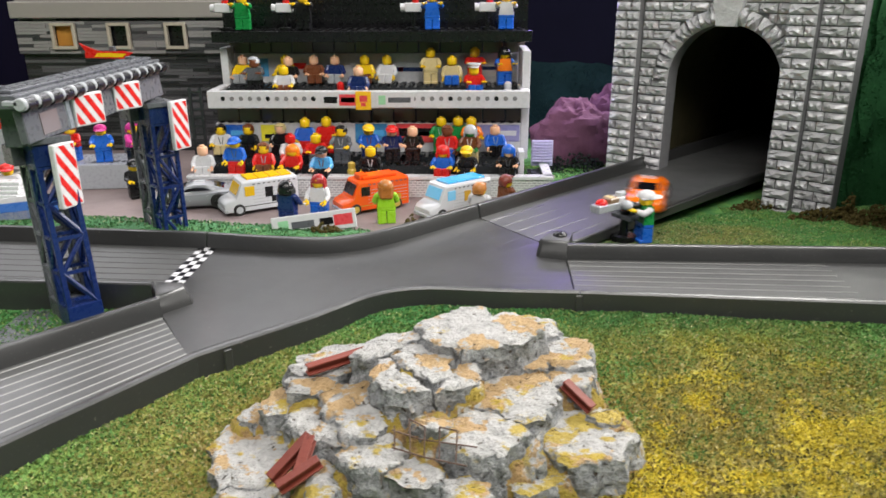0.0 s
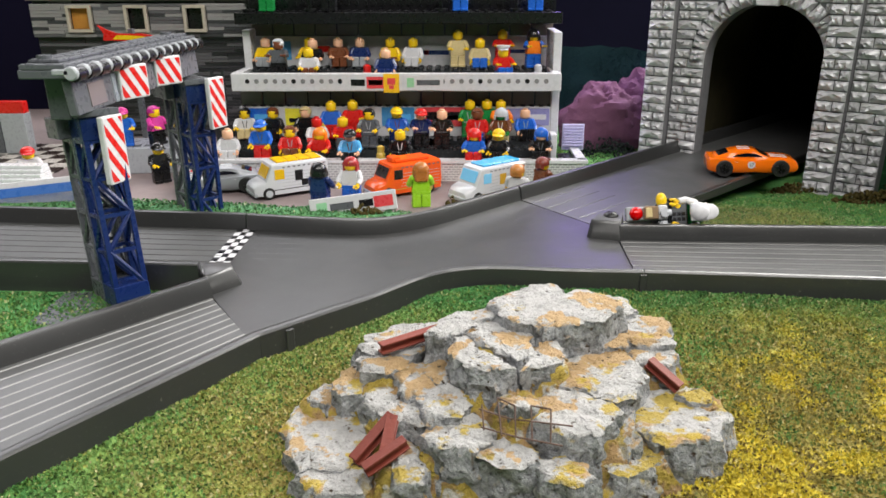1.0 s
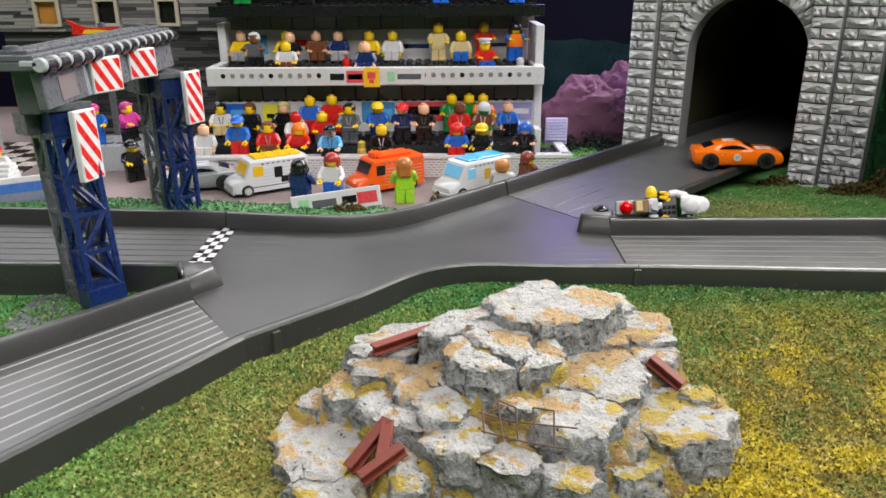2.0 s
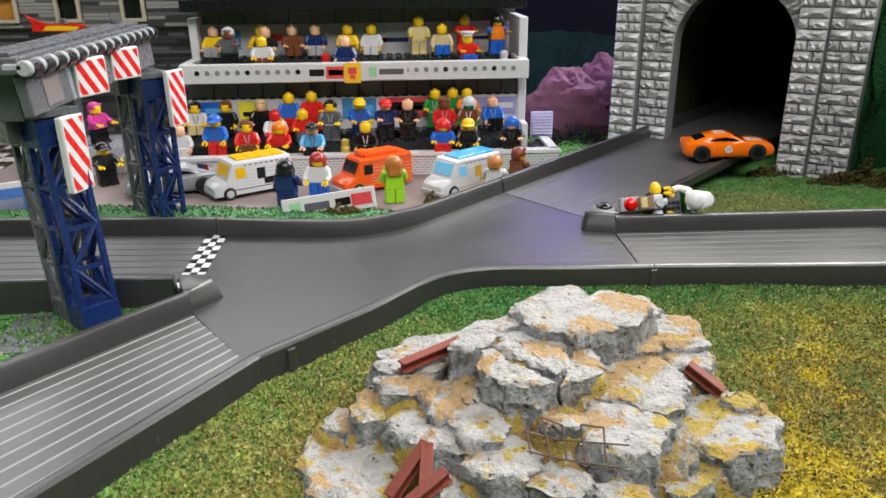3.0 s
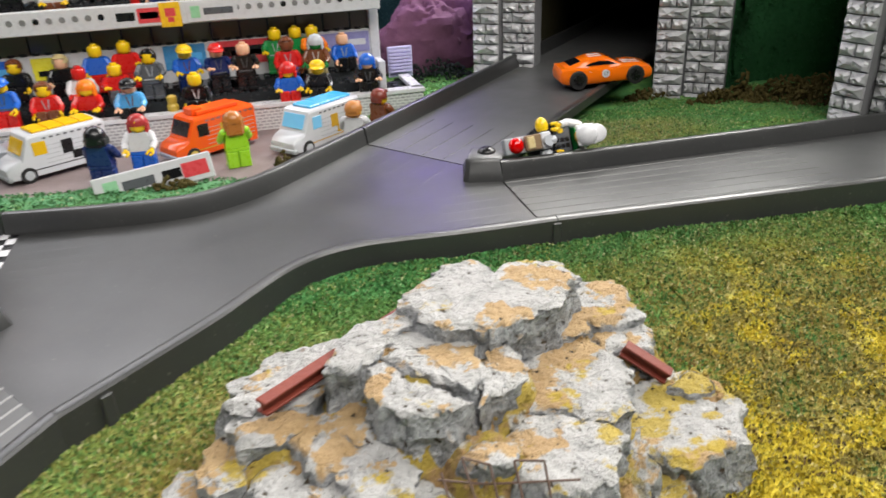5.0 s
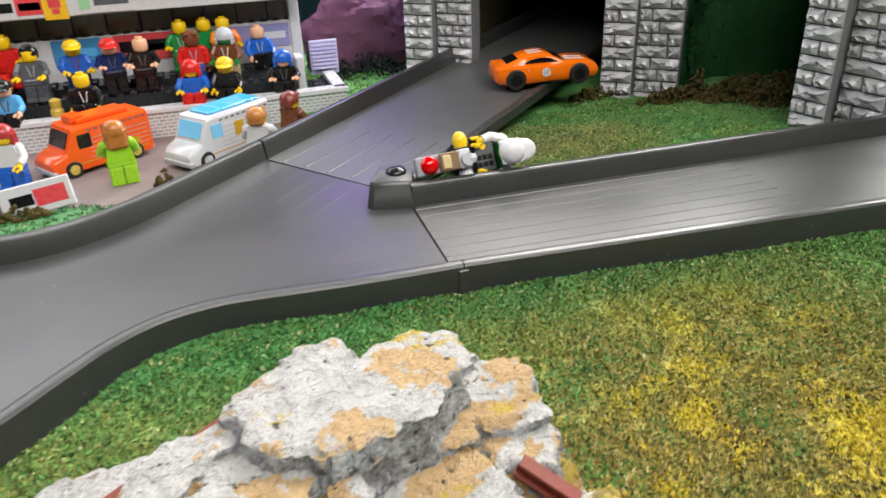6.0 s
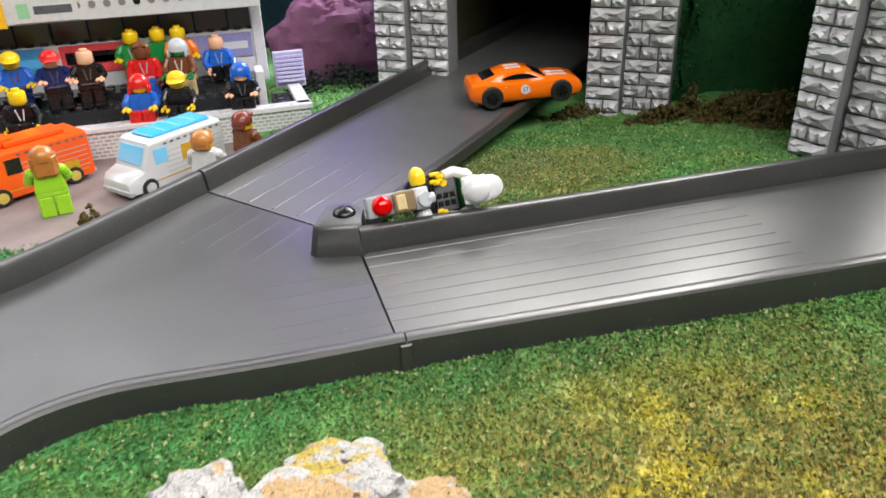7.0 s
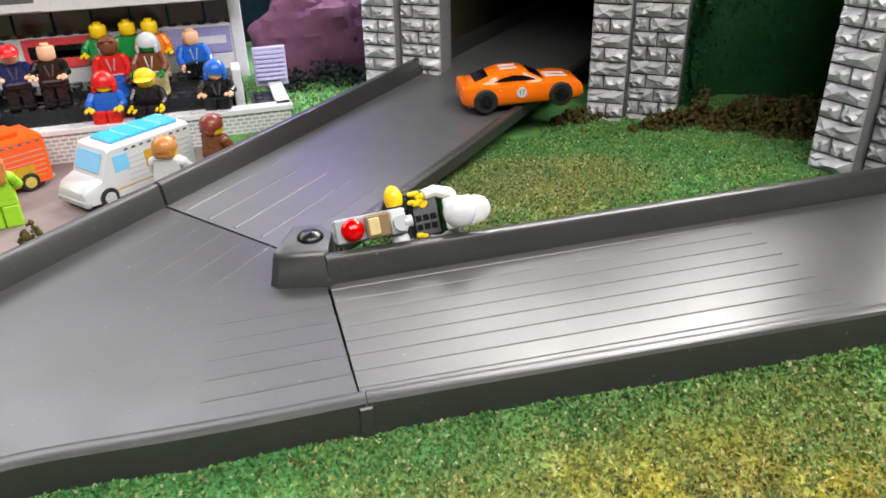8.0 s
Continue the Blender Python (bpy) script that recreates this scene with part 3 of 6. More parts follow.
slab(ruin, "stone_slab", 1.58, [(1.1, 27.15), (1.6, 27.2), (2.15, 26.3), (2.7, 25.6), (3.1, 25.2), (2.45, 24.9), (1.75, 25.1), (1.1, 25.6)], flare=0.06, seed=3)
slab(ruin, "stone_slab", 1.5, [(4.3, 27.1), (4.65, 27.4), (5.0, 26.65), (4.75, 25.8), (4.1, 25.45), (3.5, 25.2), (3.8, 26.1)], flare=0.06, seed=4)
slab(ruin, "stone_slab", 1.78, [(0.35, 27.7), (1.3, 28.9), (2.45, 29.35), (2.7, 28.75), (2.2, 28.2), (1.45, 27.55), (0.75, 27.1), (0.3, 27.0)], flare=0.08, seed=5)
slab(ruin, "stone_slab", 0.95, [(-2.35, 27.7), (-2.0, 28.6), (-1.35, 29.3), (0.0, 29.7), (0.8, 29.7), (0.6, 28.4), (-0.5, 27.5), (-1.4, 27.3), (-1.8, 27.2)], seed=6)
slab(ruin, "stone_slab", 0.78, [(-2.35, 27.1), (-1.65, 27.5), (-0.75, 27.3), (-0.8, 26.6), (-1.45, 26.3), (-2.1, 26.3)], flare=0.16, seed=7)
slab(ruin, "stone_slab", 0.3, [(-2.85, 27.0), (-2.45, 27.6), (-2.1, 27.0), (-2.0, 26.3), (-2.3, 25.65), (-2.75, 25.55), (-3.1, 25.9)], flare=0.16, seed=8)
slab(ruin, "stone_slab", -0.3, [(-4.0, 26.4), (-3.65, 26.8), (-3.25, 26.7), (-3.2, 26.0), (-3.45, 25.55), (-3.9, 25.65)], flare=0.16, seed=9)
slab(ruin, "stone_slab", -0.7, [(-4.3, 23.6), (-4.65, 24.9), (-4.2, 25.9), (-2.9, 26.2), (-2.2, 25.4), (-1.75, 24.4), (-1.9, 23.2), (-2.65, 22.8), (-3.65, 22.8)], flare=0.14, seed=10)
slab(ruin, "stone_slab", 0.27, [(-2.0, 25.3), (-1.7, 25.7), (-0.75, 25.8), (-0.1, 25.0), (0.1, 24.2), (-0.1, 23.8), (-0.75, 24.1), (-1.55, 24.5)], seed=11)
slab(ruin, "stone_slab", 0.62, [(-0.8, 26.2), (-0.35, 27.0), (0.2, 26.9), (0.35, 25.8), (0.1, 25.1), (-0.45, 25.0), (-0.75, 25.4)], seed=12)
slab(ruin, "stone_slab", 0.75, [(0.2, 26.7), (0.8, 27.2), (1.2, 26.6), (0.8, 25.6), (0.35, 25.7)], seed=13)
slab(ruin, "stone_slab", 0.6, [(0.1, 25.0), (0.75, 25.7), (1.35, 25.4), (1.65, 24.4), (1.2, 23.7), (0.45, 23.6), (0.1, 24.0)], seed=14)
slab(ruin, "stone_slab", 0.72, [(5.2, 27.0), (6.1, 27.6), (7.0, 28.1), (7.55, 27.6), (7.9, 26.5), (7.6, 25.7), (7.0, 24.85), (6.5, 24.65), (5.6, 25.2), (4.9, 25.4)], seed=15)
slab(ruin, "stone_slab", 0.6, [(3.9, 24.4), (4.55, 25.2), (5.5, 25.05), (6.4, 24.5), (6.6, 23.85), (6.1, 23.4), (5.55, 22.8), (4.8, 22.65), (4.2, 22.9), (3.75, 23.4)], seed=16)
slab(ruin, "stone_slab", -0.1, [(7.4, 24.8), (8.1, 26.2), (8.8, 26.5), (9.4, 26.0), (10.25, 25.6), (10.45, 24.8), (9.9, 23.8), (8.9, 23.3), (8.1, 23.2), (7.65, 23.6), (7.3, 24.2)], seed=17)
slab(ruin, "stone_slab", 0.12, [(9.1, 25.75), (9.8, 26.2), (10.2, 25.8), (10.1, 25.4), (9.4, 25.35)], low=-0.6, seed=18)
slab(ruin, "stone_slab", 1.02, [(7.3, 29.3), (8.3, 30.2), (9.7, 30.3), (9.55, 29.1), (9.1, 28.2), (8.4, 28.0), (7.75, 28.3), (7.4, 28.7)], seed=19)
slab(ruin, "stone_slab", 0.95, [(6.4, 28.5), (7.0, 29.0), (7.8, 28.8), (7.6, 28.0), (7.1, 27.7), (6.4, 27.9)], seed=20)
slab(ruin, "stone_slab", 0.72, [(7.75, 27.9), (8.3, 28.5), (9.2, 28.6), (9.35, 27.6), (9.0, 26.85), (8.4, 26.9), (7.85, 27.2)], seed=21)
slab(ruin, "stone_slab", 0.85, [(2.75, 24.1), (3.55, 25.0), (3.8, 24.3), (3.65, 23.75), (3.1, 23.7)], flare=0.25, tilt=(0.0, -0.35), seed=22)
slab(ruin, "stone_slab", -0.6, [(6.2, 23.0), (7.0, 23.7), (8.1, 24.0), (8.6, 23.6), (7.65, 22.75), (6.65, 22.2), (6.1, 22.55)], flare=0.16, seed=23)
slab(ruin, "stone_slab", 0.1, [(6.55, 23.9), (7.05, 24.1), (7.0, 23.4), (6.6, 22.9), (6.4, 23.1)], flare=0.06, tilt=(0.3, 0.5), seed=24)
slab(ruin, "stone_slab", 0.22, [(0.35, 23.1), (0.8, 24.1), (1.75, 24.2), (2.3, 23.3), (2.35, 22.6), (1.8, 22.35), (1.1, 22.4), (0.65, 22.45)], flare=0.03, seed=25)
slab(ruin, "stone_slab", 0.05, [(2.2, 23.0), (2.8, 23.2), (3.55, 22.5), (3.7, 22.0), (3.1, 21.8), (2.25, 22.25)], flare=0.03, seed=26)
slab(ruin, "stone_slab", -0.05, [(3.75, 22.2), (4.55, 22.4), (5.1, 21.9), (5.35, 21.2), (4.65, 21.0), (3.95, 21.3)], flare=0.06, seed=27)
slab(ruin, "stone_slab", -0.35, [(-1.0, 23.4), (-0.75, 23.8), (0.0, 23.0), (0.35, 22.1), (0.2, 21.5), (-0.55, 21.7)], flare=0.08, seed=28)
slab(ruin, "stone_slab", -0.85, [(-3.8, 22.3), (-3.2, 23.1), (-2.2, 23.2), (-1.75, 22.6), (-1.8, 21.8), (-2.9, 21.55)], flare=0.12, seed=29)
slab(ruin, "stone_slab", 1.3, [(6.3, 31.3), (7.2, 31.9), (8.2, 31.3), (8.4, 30.4), (7.6, 30.0), (6.6, 30.2)], seed=30)

# crumbled filling between the slabs
rnd = random.Random(21)


def bed_z(x, y):
    top = weight = 0.0
    near = 9.0
    for bx, by, bz in BED:
        d2 = (x - bx) ** 2 + (y - by) ** 2
        k = 1 / (d2 + 0.05) ** 2
        top, weight, near = top + bz * k, weight + k, min(near, d2)
    edge = max(0.0, math.sqrt(near) - 0.75)
    front = 2.2 * max(0.0, 22.7 - y) if x > 0.3 else 0.0
    return max(top / weight - 0.2 - 1.7 * edge - front, -2.2) + 0.12 * noise.noise((x * 2.1, y * 2.1, 0)) + 0.07 * noise.noise((x * 5.5, y * 5.5, 0))


g = Geo(RUBBLE)
cols, lines = 130, 110
for j in range(lines):
    for i in range(cols):
        x, y = -5.2 + 16.2 * i / (cols - 1), 20.6 + 12.2 * j / (lines - 1)
        g.v.append((x, y, bed_z(x, y)))
for j in range(lines - 1):
    for i in range(cols - 1):
        g.f.append((j * cols + i, j * cols + i + 1, (j + 1) * cols + i + 1, (j + 1) * cols + i))
        g.m.append(0)
part("rubble_bed", g, ruin, "ochre and yellow crumbled filling between the slabs", sharp=60)
g = Geo(RUBBLE)
for _ in range(2600):
    x, y = rnd.uniform(-4.6, 10.4), rnd.uniform(21.2, 31.6)
    z = bed_z(x, y)
    if z < -1.5:
        continue
    e = rnd.uniform(0.03, 0.15)
    g.box(x, y, z + e * 0.2, e, e, e * 0.8, e * 0.2, Euler((rnd.random() * 3, rnd.random() * 3, 0)).to_matrix().to_4x4())
tagged(part("rubble", g, ruin, "ochre crumbs in the joints"), kind="stuff")


def girder(name, a, b, label):
    """A snapped toy I-beam from a to b."""
    gb = Geo(RUST)
    a, b = Vector(a), Vector(b)
    L = (b - a).length
    m = Matrix.Translation((a + b) / 2) @ (b - a).to_track_quat("X", "Z").to_matrix().to_4x4()
    gb.turn = m @ Matrix.Diagonal((1, 0.8, 0.8, 1))
    gb.box(0, 0, 0.19, L, 0.46, 0.1, 0.02)
    gb.box(0, 0, -0.19, L, 0.46, 0.1, 0.02)
    gb.box(0, 0, 0, L * 0.99, 0.1, 0.3)
    return thing(name, Matrix(), label, "girder", "rusty girders", geo=gb)


girder("girder", (-1.55, 26.75, 1.3), (2.75, 29.9, 1.3), "rust-red broken girder lying between the stone slabs")
girder("girder", (8.2, 26.95, 0.75), (9.15, 26.1, 0.14), "short rust-red girder propped on the slabs")
girder("girder", (-2.0, 22.5, -0.45), (-0.85, 23.75, 0.42), "rust-red broken girder leaning on the stone slabs")
girder("girder", (-1.6, 21.9, -0.35), (-0.35, 22.65, 0.2), "rust-red broken girder leaning on the stone slabs")
girder("girder", (-0.85, 23.7, 0.38), (-1.0, 22.35, -0.1), "short rust-red strut between two girders")

mesh_wire = thing("bent_rebar", at(-0.25, -0.2, 0.16), "bent rusty reinforcing wire mesh sticking out of the slabs", "wire mesh")
for a, b in (((2.2, 23.85, 0.62), (3.2, 23.6, 0.42)), ((3.2, 23.6, 0.42), (5.1, 22.85, 0.66)), ((2.25, 23.3, 0.3), (3.4, 22.9, 0.2)), ((3.4, 22.9, 0.2), (4.75, 22.45, 0.22)),
             ((2.3, 23.9, 0.75), (2.35, 23.25, 0.22)), ((2.8, 24.0, 0.95), (2.9, 23.0, 0.2)), ((3.35, 23.7, 0.85), (3.35, 23.0, 0.12)), ((3.85, 23.55, 0.95), (3.85, 22.8, 0.12)), ((4.45, 23.3, 0.98), (4.4, 22.65, 0.2)),
             ((2.8, 24.0, 0.95), (3.35, 23.7, 0.85)), ((3.85, 23.55, 0.95), (4.45, 23.3, 0.98))):
    g = Geo(WIRE)
    g.cyl(a, b, 0.028, n=6)
    part("wire", g, mesh_wire)


# ---- stone tunnel mouths ----
def brick_mesh(L, H, D, seed):
    rnd = random.Random(seed)
    gb = Geo(BRICK)
    nx, nz = 6, 4
    vs, fs = [], []
    for k in range(nz + 1):
        for i in range(nx + 1):
            edge = i in (0, nx) or k in (0, nz)
            vs.append(((i / nx - 0.5) * L + (0 if i in (0, nx) else rnd.uniform(-0.1, 0.1) * L), -D * (0.45 if edge else rnd.uniform(0.65, 1.5)), (k / nz - 0.5) * H + (0 if k in (0, nz) else rnd.uniform(-0.1, 0.1) * H)))
    m = (nx + 1) * (nz + 1)
    vs += [(x, 0.05, z) for x, _, z in vs]
    q = nx + 1
    for k in range(nz):
        for i in range(nx):
            a = k * q + i
            if rnd.random() < 0.5:
                fs += [(a, a + 1, a + q + 1), (a, a + q + 1, a + q)]
            else:
                fs += [(a, a + 1, a + q), (a + 1, a + q + 1, a + q)]
    ring = [i for i in range(q)] + [k * q + nx for k in range(1, nz + 1)] + [nz * q + i for i in range(nx - 1, -1, -1)] + [k * q for k in range(nz - 1, 0, -1)]
    fs += [(a, a + m, b + m, b) for a, b in zip(ring, ring[1:] + ring[:1])]
    gb.put(vs, fs)
    return gb.mesh("brick", 25)


BRICKS = {}


def brick(parent, u, z, L, H, D, rnd, depth=0.0, roll=0.0):
    key = (round(L * 2) / 2, round(H, 1), round(D, 1), rnd.randrange(3))
    if key not in BRICKS:
        BRICKS[key] = brick_mesh(key[0], key[1], key[2], len(BRICKS) + 5)
    ob = new("brick", BRICKS[key])
    ob.parent = parent
    ob.matrix_basis = at(u, -depth, z, ry=roll) @ Matrix.Diagonal((L / key[0], 1, H / key[1], 1))
    return ob


def portal(name, m, label, width, height, u0, u1, spring, pillar_l, pillar_r, base, keystone=True):
    """A tunnel mouth: wall with an arched opening, rusticated bricks, buttresses at both sides. x along the wall, -y outwards."""
    rnd = random.Random(3)
    ob = thing(name, m, label, "tunnel")
    cu, r = (u0 + u1) / 2, (u1 - u0) / 2
    steps = 18
    arch = [(cu - r * math.cos(math.pi * i / steps), spring + r * math.sin(math.pi * i / steps)) for i in range(steps + 1)]
    wl = Geo(MORTAR)
    th = 1.6
    start = pillar_l[0][0] if pillar_l else 0
    outline = [(start, base), (u0, base), *arch, (u1, base), (width, base), (width, height), (start, height)]
    wl.prism(outline, -th, 0, 0, Matrix.Rotation(radians(90), 4, "X"))
    part("wall", wl, ob)
    for a, b in pillar_l + pillar_r:
        pg = Geo(MORTAR)
        pg.box((a + b) / 2, -0.45, (base + height) / 2, b - a - 0.15, 0.9, height - base)
        part("buttress", pg, ob)
    H = 0.74
    rows = int((height - base) / H)
    for k in range(rows):
        z = base + (k + 0.5) * H
        spans = []
        for a, b in pillar_l + pillar_r:
            spans.append((a, b, 0.9))
        # wall fields beside and above the opening
        lo, hi = cu - r - 0.0, cu + r + 0.0
        if z > spring:
            dz = z - spring
            ring = r + 1.25
            half = math.sqrt(max(ring * ring - dz * dz, 0)) if dz < ring else 0
            lo, hi = cu - half, cu + half
        left_from = pillar_l[-1][1] if pillar_l else 0
        right_to = pillar_r[0][0] if pillar_r else width
        if lo - left_from > 0.4:
            spans.append((left_from, lo, 0.0))
        if right_to - hi > 0.4:
            spans.append((hi, right_to, 0.0))
        if pillar_r and width - pillar_r[-1][1] > 0.4:
            spans.append((pillar_r[-1][1], width, 0.0))
        if hi - lo < 0.1:
            spans = [s for s in spans if s[2] > 0 or s[0] >= pillar_r[-1][1]] + [(left_from, right_to, 0.0)]
        for a, b, depth in spans:
            x = a
            first = True
            while b - x > 0.05:
                L = rnd.uniform(1.0, 1.9)
                if first and k % 2:
                    L *= 0.6
                first = False
                if b - x - L < 0.7:
                    L = b - x
                brick(ob, x + L / 2, z, L - 0.09, H - 0.09, 0.3, rnd, depth)
                x += L
    count = 17
    for i in range(count):
        a = math.pi * (i + 0.5) / count
        if keystone and i == count // 2:
            continue
        rr = r + 0.6
        brick(ob, cu - rr * math.cos(a), spring + rr * math.sin(a), math.pi * rr / count - 0.08, 1.15, 0.45, rnd, 0.05, -90 + math.degrees(a))
    if keystone:
        kg = Geo(BRICK)
        kg.prism([(-0.75, 0), (0.75, 0), (1.25, 2.2), (-1.25, 2.2)], 0, 0.8, 0.08, Matrix.Translation((cu, 0, spring + r - 0.15)) @ Matrix.Rotation(radians(90), 4, "X"))
        part("keystone", kg, ob, "smooth grey keystone")
    return ob


portal("tunnel_portal", at(16.9, 67.3, 0, -39.2), "silver-grey rusticated stone tunnel portal with a round arch and keystone", 18.7, 17.5, 5.1, 14.0, 7.5, [(0.55, 2.6)], [(14.0, 16.0)], -2.0)
portal("tunnel_portal", at(32.6, 46.3, 0, -76), "silver-grey rusticated stone tunnel portal over the side track", 17.0, 17.5, 4.2, 12.6, 7.5, [(0.0, 1.9)], [(12.8, 15.0)], -2.0)

g = Geo(CAVE)
steps = 14
ring = [(9.55 - 5.6 * math.cos(math.pi * i / steps), 7.5 + 5.6 * math.sin(math.pi * i / steps)) for i in range(steps + 1)]
ring = [(3.95, -2.5)] + ring + [(15.15, -2.5)]
vs = []
for k in range(13):
    d = 1.7 + k * 2.5
    for u, z in ring:
        q = noise.noise_vector((u * 0.3, z * 0.3, d * 0.25)) * (0.9 if k else 0.2)
        vs.append((u + q.x - 0.12 * max(0, k - 1), d, z + q.z))
m_ = len(ring)
fs = [(k * m_ + i, (k + 1) * m_ + i, (k + 1) * m_ + i + 1, k * m_ + i + 1) for k in range(12) for i in range(m_ - 1)]
fs.append(tuple(range(12 * m_, 13 * m_)))
g.put(vs, fs)
thing("tunnel_lining", at(16.9, 67.3, 0, -39.2), "rough dark tunnel lining inside the portal", "tunnel", kind="structure", geo=g)


# ---- hillside and backdrop ----
def sheet(name, path, z0, z1, mat, label, category, rough=0.6, step=0.9, freq=0.4):
    gs = Geo(mat)
    line = curve(path, 10)
    nz = int((z1 - z0) / step)
    vs = []
    for k in range(nz + 1):
        for x, y in line:
            z = z0 + (z1 - z0) * k / nz
            d = noise.noise_vector((x * freq, y * freq, z * freq)) * rough + noise.noise_vector((x * 1.7, y * 1.7, z * 1.7)) * rough * 0.35
            vs.append((x + d.x, y + d.y, z + d.z * 0.5))
    n_ = len(line)
    gs.put(vs, [(k * n_ + i, k * n_ + i + 1, (k + 1) * n_ + i + 1, (k + 1) * n_ + i) for k in range(nz) for i in range(n_ - 1)])
    if freq > 0.3:
        # flock tufts standing off the slope
        rs = random.Random(len(path))
        tufts = Geo(mat)
        for _ in range(9000):
            k, i = rs.randrange(nz), rs.randrange(n_ - 1)
            a, b, c, d = (Vector(vs[q]) for q in (k * n_ + i, k * n_ + i + 1, (k + 1) * n_ + i, (k + 1) * n_ + i + 1))
            s, t = rs.random(), rs.random()
            p = (a * (1 - s) + b * s) * (1 - t) + (c * (1 - s) + d * s) * t
            if p.z > 13:
                continue
            u, w = Vector((rs.gauss(0, 1), rs.gauss(0, 1), rs.gauss(0, 1))).normalized() * 0.09, Vector((rs.gauss(0, 1), rs.gauss(0, 1), rs.gauss(0, 1))).normalized() * 0.13
            tufts.put([p - u, p + u, p + u + w, p - u + w], [(0, 1, 2, 3)])
        thing("hillside_flock", Matrix(), "dark green flock tufts on the hillside", "foliage", kind="stuff", geo=tufts)
    return thing(name, Matrix(), label, category, kind="structure", geo=gs)


sheet("hillside", [(31.9, 57.0), (36, 58.5), (39.5, 56.5), (39, 51.5), (35.5, 48.6), (33.9, 47.0)], -2.2, 16, HEDGE, "dark green flocked hillside between the tunnel mouths", "hillside")
sheet("hillside", [(33, 57), (45, 64), (60, 60)], -2.2, 17, HEDGE, "dark green flocked hillside between the tunnel mouths", "hillside")
sheet("hillside", [(2, 87), (11, 84.5), (18, 81), (21.5, 76), (21, 71)], -2.5, 7.0, TEAL, "dark teal bank behind the stand", "hillside")


def room():
    for name, x, y, z, sx, sy, sz in (("wall_north", 0, 165, 90, 330, 6, 260), ("wall_south", 0, -110, 90, 330, 6, 260), ("wall_west", -165, 27, 90, 6, 280, 260), ("wall_east", 165, 27, 90, 6, 280, 260),
                                      ("ceiling", 0, 27, 222, 330, 280, 6), ("floor", 0, 27, -43, 330, 280, 6)):
        gr = Geo(ROOM)
        gr.box(x, y, z, sx, sy, sz)
        thing(name, Matrix(), "plain dim room surface", "room", kind="structure", geo=gr)


room()
g = Geo(BACKWALL)
g.box(0, 98, 7, 160, 1.5, 20)
thing("backdrop", Matrix(), "midnight blue painted board behind the model town", "backdrop", kind="structure", geo=g)


